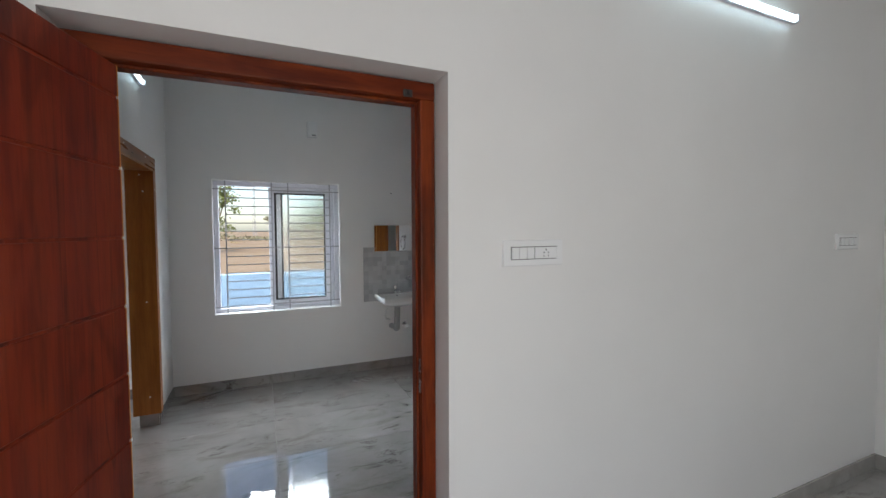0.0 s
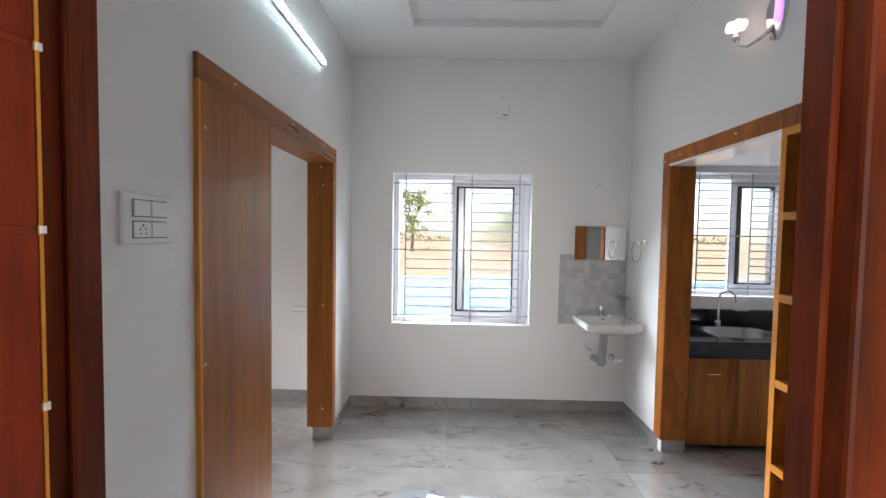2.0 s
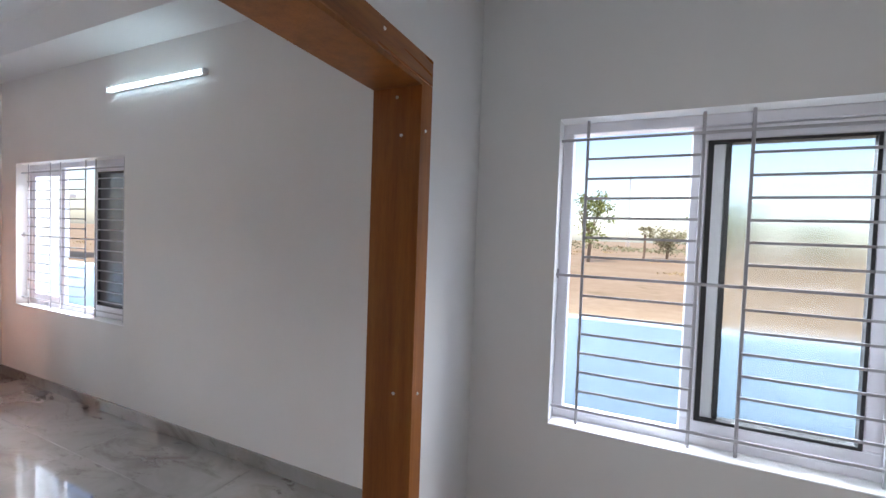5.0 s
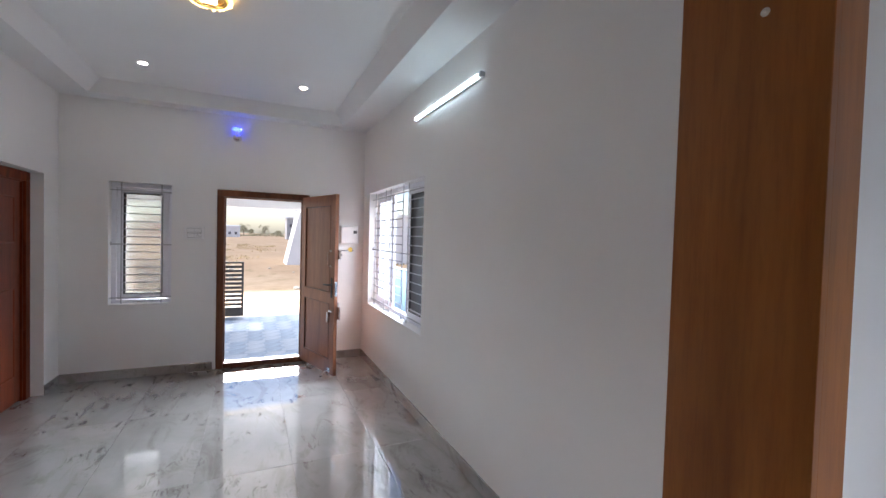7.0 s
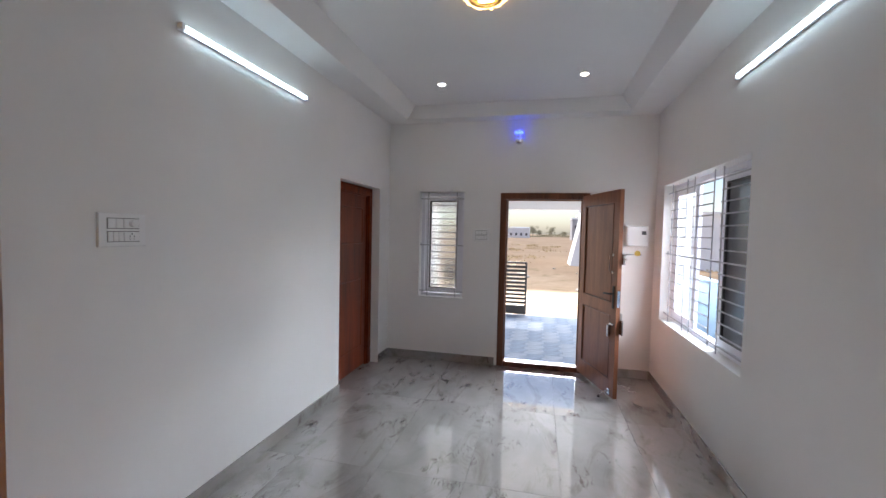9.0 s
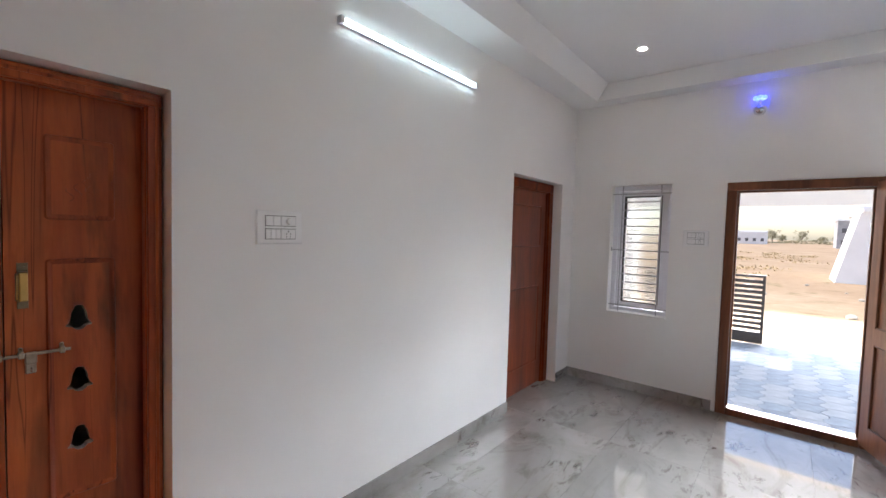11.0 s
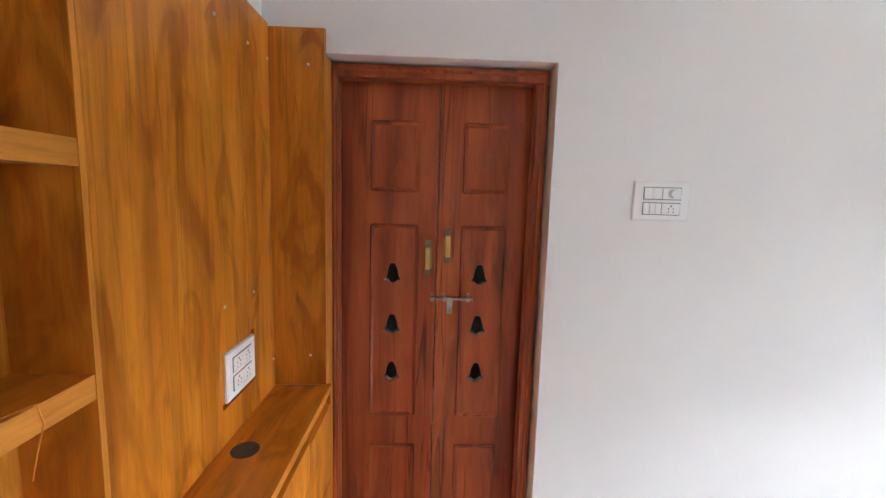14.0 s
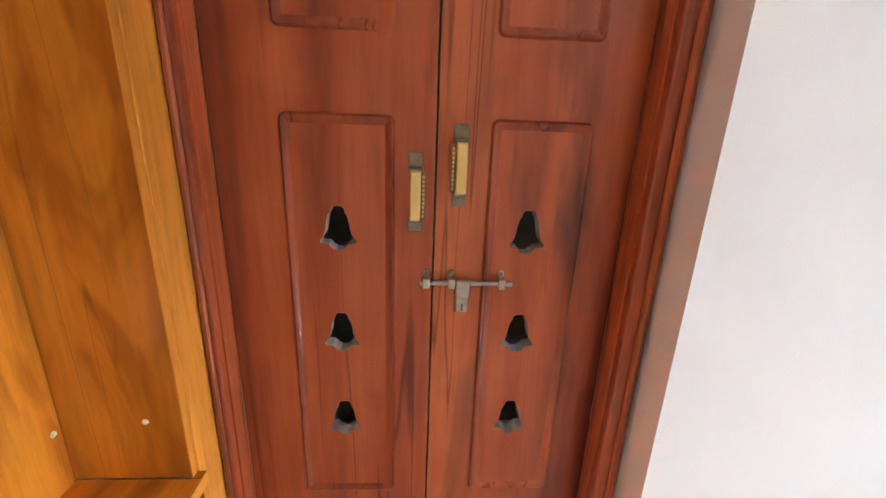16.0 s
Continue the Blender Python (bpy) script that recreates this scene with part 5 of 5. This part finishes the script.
# added out of view: open side admits sun, far side keeps lamp light off pavers
tagged(part("porch_side_wall", boxes((-8.62, LX0 - 0.2, 0.9, 1.05, 1.75, 2.85), (-10.0, -9.35, 0.9, 1.05, 1.75, 2.85), (-10.0, -9.75, 0.9, 1.05, gp, 1.75), (-6.45, LX0 - 0.2, 0.9, 1.05, gp, 1.75), (-9.8, LX0 - 0.2, 4.85, 5.0, gp, 2.85)), OUTWALL), "added unseen porch side walls that let in and block light", "wall", kind="structure")

gt = thing("iron_gate", (-9.85, 2.3, PORCH), "dark iron gate leaf with pale horizontal slats, closed", "gate")
GX = -9.88
part("gate_frame", boxes((GX, GX + 0.04, 1.25, 1.29, PORCH + 0.02, 1.0), (GX, GX + 0.04, 2.99, 3.03, PORCH + 0.02, 1.0), (GX, GX + 0.04, 1.29, 2.99, 0.965, 1.0), (GX, GX + 0.04, 1.29, 2.99, PORCH + 0.02, PORCH + 0.2), r=0.003), IRON, gt)
for k in range(10):
    z = 0.115 + k * 0.084
    part("slat", boxes((GX + 0.012, GX + 0.028, 1.29, 2.99, z, z + 0.052), r=0.002), IRON, gt)

# interlocking wavy pavers of the porch
pv = thing("porch_paving", (-8.0, 3.0, PORCH), "blue-grey wavy interlocking porch pavers", "pavement", kind="structure")


def wavy(mesh_name, w, d, amp=0.03):
    bm = bmesh.new()
    n = 6
    lo = [(w * k / n, amp * math.sin(2 * math.pi * k / n)) for k in range(n + 1)]
    outline = lo + [(x, y + d) for x, y in lo[::-1]]
    a = [bm.verts.new((x, y, 0)) for x, y in outline]
    b = [bm.verts.new((x, y, -0.03)) for x, y in outline]
    bm.faces.new(a)
    for i in range(len(a)):
        j = (i + 1) % len(a)
        bm.faces.new([a[i], b[i], b[j], a[j]])
    return [mesh_of(mesh_name, bm.copy(), mt) for mt in (PAVER, PAVER2)]


pm = wavy("paver", 0.236, 0.246)
for i in range(15):
    for j in range(16):
        x, y = -9.88 + 0.24 * i, 1.12 + 0.25 * j
        if y > 4.7:
            continue
        ob = new("paver", pm[(i * 2 + j + (i // 3)) % 2])
        ob.parent = pv
        ob.matrix_parent_inverse = Matrix.Translation(-pv.location)
        ob.location = (x, y, PORCH)


def house(name, x0, x1, y0, y1, h, material, label, floors=1):
    th = thing(name, ((x0 + x1) / 2, (y0 + y1) / 2, gp), label, "house", "far houses")
    part("wall", boxes((x0, x1, y0, y1, gp, gp + h)), material, th)
    part("roof", boxes((x0 - 0.2, x1 + 0.2, y0 - 0.2, y1 + 0.2, gp + h, gp + h + 0.18), (x0, x0 + 0.15, y0, y1, gp + h + 0.18, gp + h + 0.8)), OUTWALL if material is not BRICKRED else BRICKRED, th)
    for f in range(floors):
        z = gp + 1.0 + f * 3.0
        k = 0
        y = y0 + 0.8
        while y + 1.0 < y1:
            part("window", boxes((x1, x1 + 0.03, y, y + 0.9, z, z + 1.1)), SLOT, th)
            y += 2.2
    return th


house("white_house", -36, -29, 6.2, 15, 3.4, OUTWALL, "white rendered single-storey house beyond the porch", 0)
bm = bmesh.new()
prism(bm, [(5.2, gp), (6.2, gp), (6.2, gp + 3.4), (5.95, gp + 3.4)], 0, 3.0)
bm.transform(Matrix(((0, -1, 0, -29), (1, 0, 0, 0), (0, 0, 1, 0), (0, 0, 0, 1))))
tagged(part("white_ramp_wall", bm, OUTWALL), "white sloping stair wall beside the white house", "wall")
for (x, y, w, d, h, mt, lb, fl) in ((-170, -24, 10, 10, 6, BRICKRED, "small red rendered house on the horizon", 2), (-190, -6, 12, 9, 4, OUTWALL, "small white house on the horizon", 1), (-150, 17, 9, 7, 7, GREYREND, "grey two-storey house on the horizon", 2), (-60, -22, 8, 6, 3.4, OUTWALL, "white low house across the sandy ground", 1), (30, 120, 12, 9, 4, OUTWALL, "white low house behind the field trees", 1), (-40, 150, 12, 9, 4, BRICKRED, "red low house behind the field trees", 1)):
    house("far_house", x - w / 2, x + w / 2, y - d / 2, y + d / 2, h, mt, lb, fl)


def tree(x, y, h, r, seed, material, label, palm=False):
    rng = random.Random(seed)
    th = thing("palm_tree" if palm else "tree", (x, y, gp), label, "tree", "trees of the field")
    bm = bmesh.new()
    top = (x + rng.uniform(-0.3, 0.3), y, gp + h * (0.8 if palm else 0.55))
    tube(bm, [(x, y, gp - 0.1), (x + 0.1, y, gp + h * 0.3), top], 0.12 if palm else 0.16, 8)
    if not palm:
        for k in range(6):
            a = rng.uniform(0, 6.28)
            tube(bm, [(x + 0.05, y, gp + h * rng.uniform(0.3, 0.5)), (x + 0.5 * r * math.cos(a), y + 0.5 * r * math.sin(a), gp + h * rng.uniform(0.6, 0.85))], 0.05, 6)
    part("trunk", bm, BARK, th)
    vs, fs = [], []

    def leaf(c, d, s, wd):
        c, d = Vector(c), Vector(d).normalized()
        side = d.cross(Vector((rng.uniform(-1, 1), rng.uniform(-1, 1), rng.uniform(-1, 1)))).normalized() * wd
        i = len(vs)
        vs.extend([c - side * 0.3, c + d * s * 0.5 - side, c + d * s, c + d * s * 0.5 + side])
        fs.append((i, i + 1, i + 2, i + 3))
    if palm:
        for k in range(26):
            a, e = rng.uniform(0, 6.28), rng.uniform(-0.5, 1.2)
            d = Vector((math.cos(a) * math.cos(e), math.sin(a) * math.cos(e), math.sin(e)))
            for q in range(9):
                dd = d + Vector((rng.uniform(-0.45, 0.45), rng.uniform(-0.45, 0.45), rng.uniform(-0.45, 0.45)))
                leaf(Vector(top) + d * r * 0.45, dd, r * 0.55, 0.03 * r)
    else:
        clumps = [(rng.gauss(0, 0.42) * r, rng.gauss(0, 0.42) * r, rng.uniform(0.35, 1.0) * h) for k in range(26)]
        for (cx, cy, cz) in clumps:
            cr = r * rng.uniform(0.16, 0.34)
            for q in range(70):
                p = Vector((rng.gauss(0, 1), rng.gauss(0, 1), rng.gauss(0, 0.8))) * cr * 0.6
                leaf((x + cx + p.x, y + cy + p.y, gp + cz + p.z), (rng.uniform(-1, 1), rng.uniform(-1, 1), rng.uniform(-1, 0.6)), 0.22 * max(1, r / 2.5), 0.09 * max(1, r / 2.5))
    me = bpy.data.meshes.new("crown")
    me.from_pydata(vs, [], fs)
    me.materials.append(material)
    ob = new("crown", me)
    ob.parent = th
    ob.matrix_parent_inverse = Matrix.Translation(-th.location)
    return th


tree(7.3, 52.5, 6.4, 3.0, 1, LEAF, "leafy green roadside tree in the sandy field")
tree(8.8, 50.0, 5.0, 2.4, 2, LEAF, "leafy green tree with low crown in the field")
tree(-3.9, 43.0, 6.2, 2.0, 3, LEAF, "leafy green tree with open crown in the field")
tree(3.6, 60.0, 3.4, 2.6, 4, LEAF2, "green bushy tree in the field, paled for haze")
tree(0.9, 54.0, 3.6, 1.1, 5, LEAF2, "short fan palm in the sandy field", True)
tree(6.3, 56.0, 3.8, 1.2, 6, LEAF2, "short fan palm beside a green tree", True)
tree(-14.0, 70.0, 5.0, 3.0, 7, LEAF2, "green tree far across the field, paled for haze")
tree(22.0, 75.0, 5.0, 3.2, 8, LEAF, "broad green tree far across the field")
rng = random.Random(11)
for k in range(20):
    y = -34 + k * 3.6 + rng.uniform(-1, 1)
    tree(-260 + rng.uniform(-15, 15), y * 1.6, rng.uniform(3, 6.5), rng.uniform(2.0, 3.4), 20 + k, LEAF2, "small tree on the far horizon, paled for haze")
# scrub belt on the horizon and over the field
for name, count, material, label in (("scrub", 14000, LEAF2, "green scrub belt along the horizon, paled for haze"), ("dry_grass", 9000, DRYGRASS, "dry brown weeds and grass tufts over the sandy field")):
    vs, fs = [], []
    for k in range(count):
        if name == "scrub":
            a = rng.uniform(0, 1)
            base = Vector((-120 + 210 * a, 95 + rng.uniform(-12, 12), gp)) if k % 2 else Vector((-245 + rng.uniform(-14, 14), -80 + 180 * a, gp))
            s, hh = 0.6, rng.uniform(0, 1.0 + 0.7 * math.sin(a * 40))
        else:
            if k % 60 == 0:
                tuft = Vector((rng.uniform(-75, -27), rng.uniform(-24, 26), gp)) if k % 180 else Vector((rng.uniform(-30, 30), rng.uniform(30, 80), gp))
                wide, tall = rng.uniform(0.2, 0.8), rng.uniform(0.05, 0.32)
            base = tuft + Vector((rng.gauss(0, wide), rng.gauss(0, wide), 0))
            s, hh = 0.16, rng.uniform(0, tall)
        c = base + Vector((0, 0, hh))
        d = Vector((rng.uniform(-1, 1), rng.uniform(-1, 1), rng.uniform(0.1, 1))).normalized() * s
        w = Vector((rng.uniform(-1, 1), rng.uniform(-1, 1), rng.uniform(-1, 1))).normalized() * s * 0.4
        i = len(vs)
        vs.extend([c - w * 0.4, c + d * 0.5 - w, c + d, c + d * 0.5 + w])
        fs.append((i, i + 1, i + 2, i + 3))
    me = bpy.data.meshes.new(name)
    me.from_pydata(vs, [], fs)
    me.materials.append(material)
    tagged(new(name, me), label, "scrub", kind="stuff")
tw = thing("radio_mast", (-2.3, 178, gp), "thin lattice radio mast on the horizon", "mast")
bm = bmesh.new()
for dx, dy in ((-0.6, -0.6), (0.6, -0.6), (0, 0.6)):
    cyl(bm, (-2.3 + dx, 178 + dy, gp), (-2.3 + dx * 0.3, 178 + dy * 0.3, 27), 0.09, 6)
for k in range(14):
    z = k * 1.9
    f = 1 - 0.7 * z / 27
    tube(bm, [(-2.3 - 0.6 * f, 178 - 0.6 * f, z), (-2.3 + 0.6 * f, 178 - 0.6 * f, z + 1.9), (-2.3, 178 + 0.6 * f, z)], 0.05, 5)
part("lattice", bm, GREYREND, tw)
rng = random.Random(5)
for k in range(26):
    x, y = rng.uniform(-26, -11), rng.uniform(-2, 7)
    s = rng.uniform(0.05, 0.16)
    st = thing("field_stone", (x, y, gp), "loose pale stone on the sandy ground", "stone", "loose field stones")
    bm = bmesh.new()
    bmesh.ops.create_icosphere(bm, subdivisions=2, radius=s, matrix=Matrix.Translation((x, y, gp + s * 0.3)) @ Matrix.Diagonal((1.2, 0.9, 0.6, 1)))
    for v in bm.verts:
        v.co += (v.co - Vector((x, y, gp))) * 0.25 * noise.noise(v.co * 9)
    part("stone", bm, STONE, st)

# ---- floor tiles, laid over the slab ----
floor = thing("floor", (-1, 2, 0), "glossy grey marble-look porcelain tile floor", "floor", kind="structure")
cache = {}
TX, TY, GAP = 1.2, 0.6, 0.0016
x = 0.05 - TX * 6
while x < 3.9:
    y = 4.05 - TY * 12
    while y < LY1 + 0.2:
        a, b, c, d = max(x, LX0 - 0.19), min(x + TX, 3.89), max(y, -2.59), min(y + TY, LY1 + 0.19)
        if b - a > 0.02 and d - c > 0.02:
            w, h = round(b - a - GAP, 4), round(d - c - GAP, 4)
            if (w, h) not in cache:
                cache[w, h] = mesh_of("tile", boxes((0, w, 0, h, -0.012, 0), r=0.0006), TILE)
            ob = new("tile", cache[w, h])
            ob.parent = floor
            ob.matrix_parent_inverse = Matrix.Translation(-floor.location)
            ob.location = (a + GAP / 2, c + GAP / 2, 0)
        y += TY
    x += TX
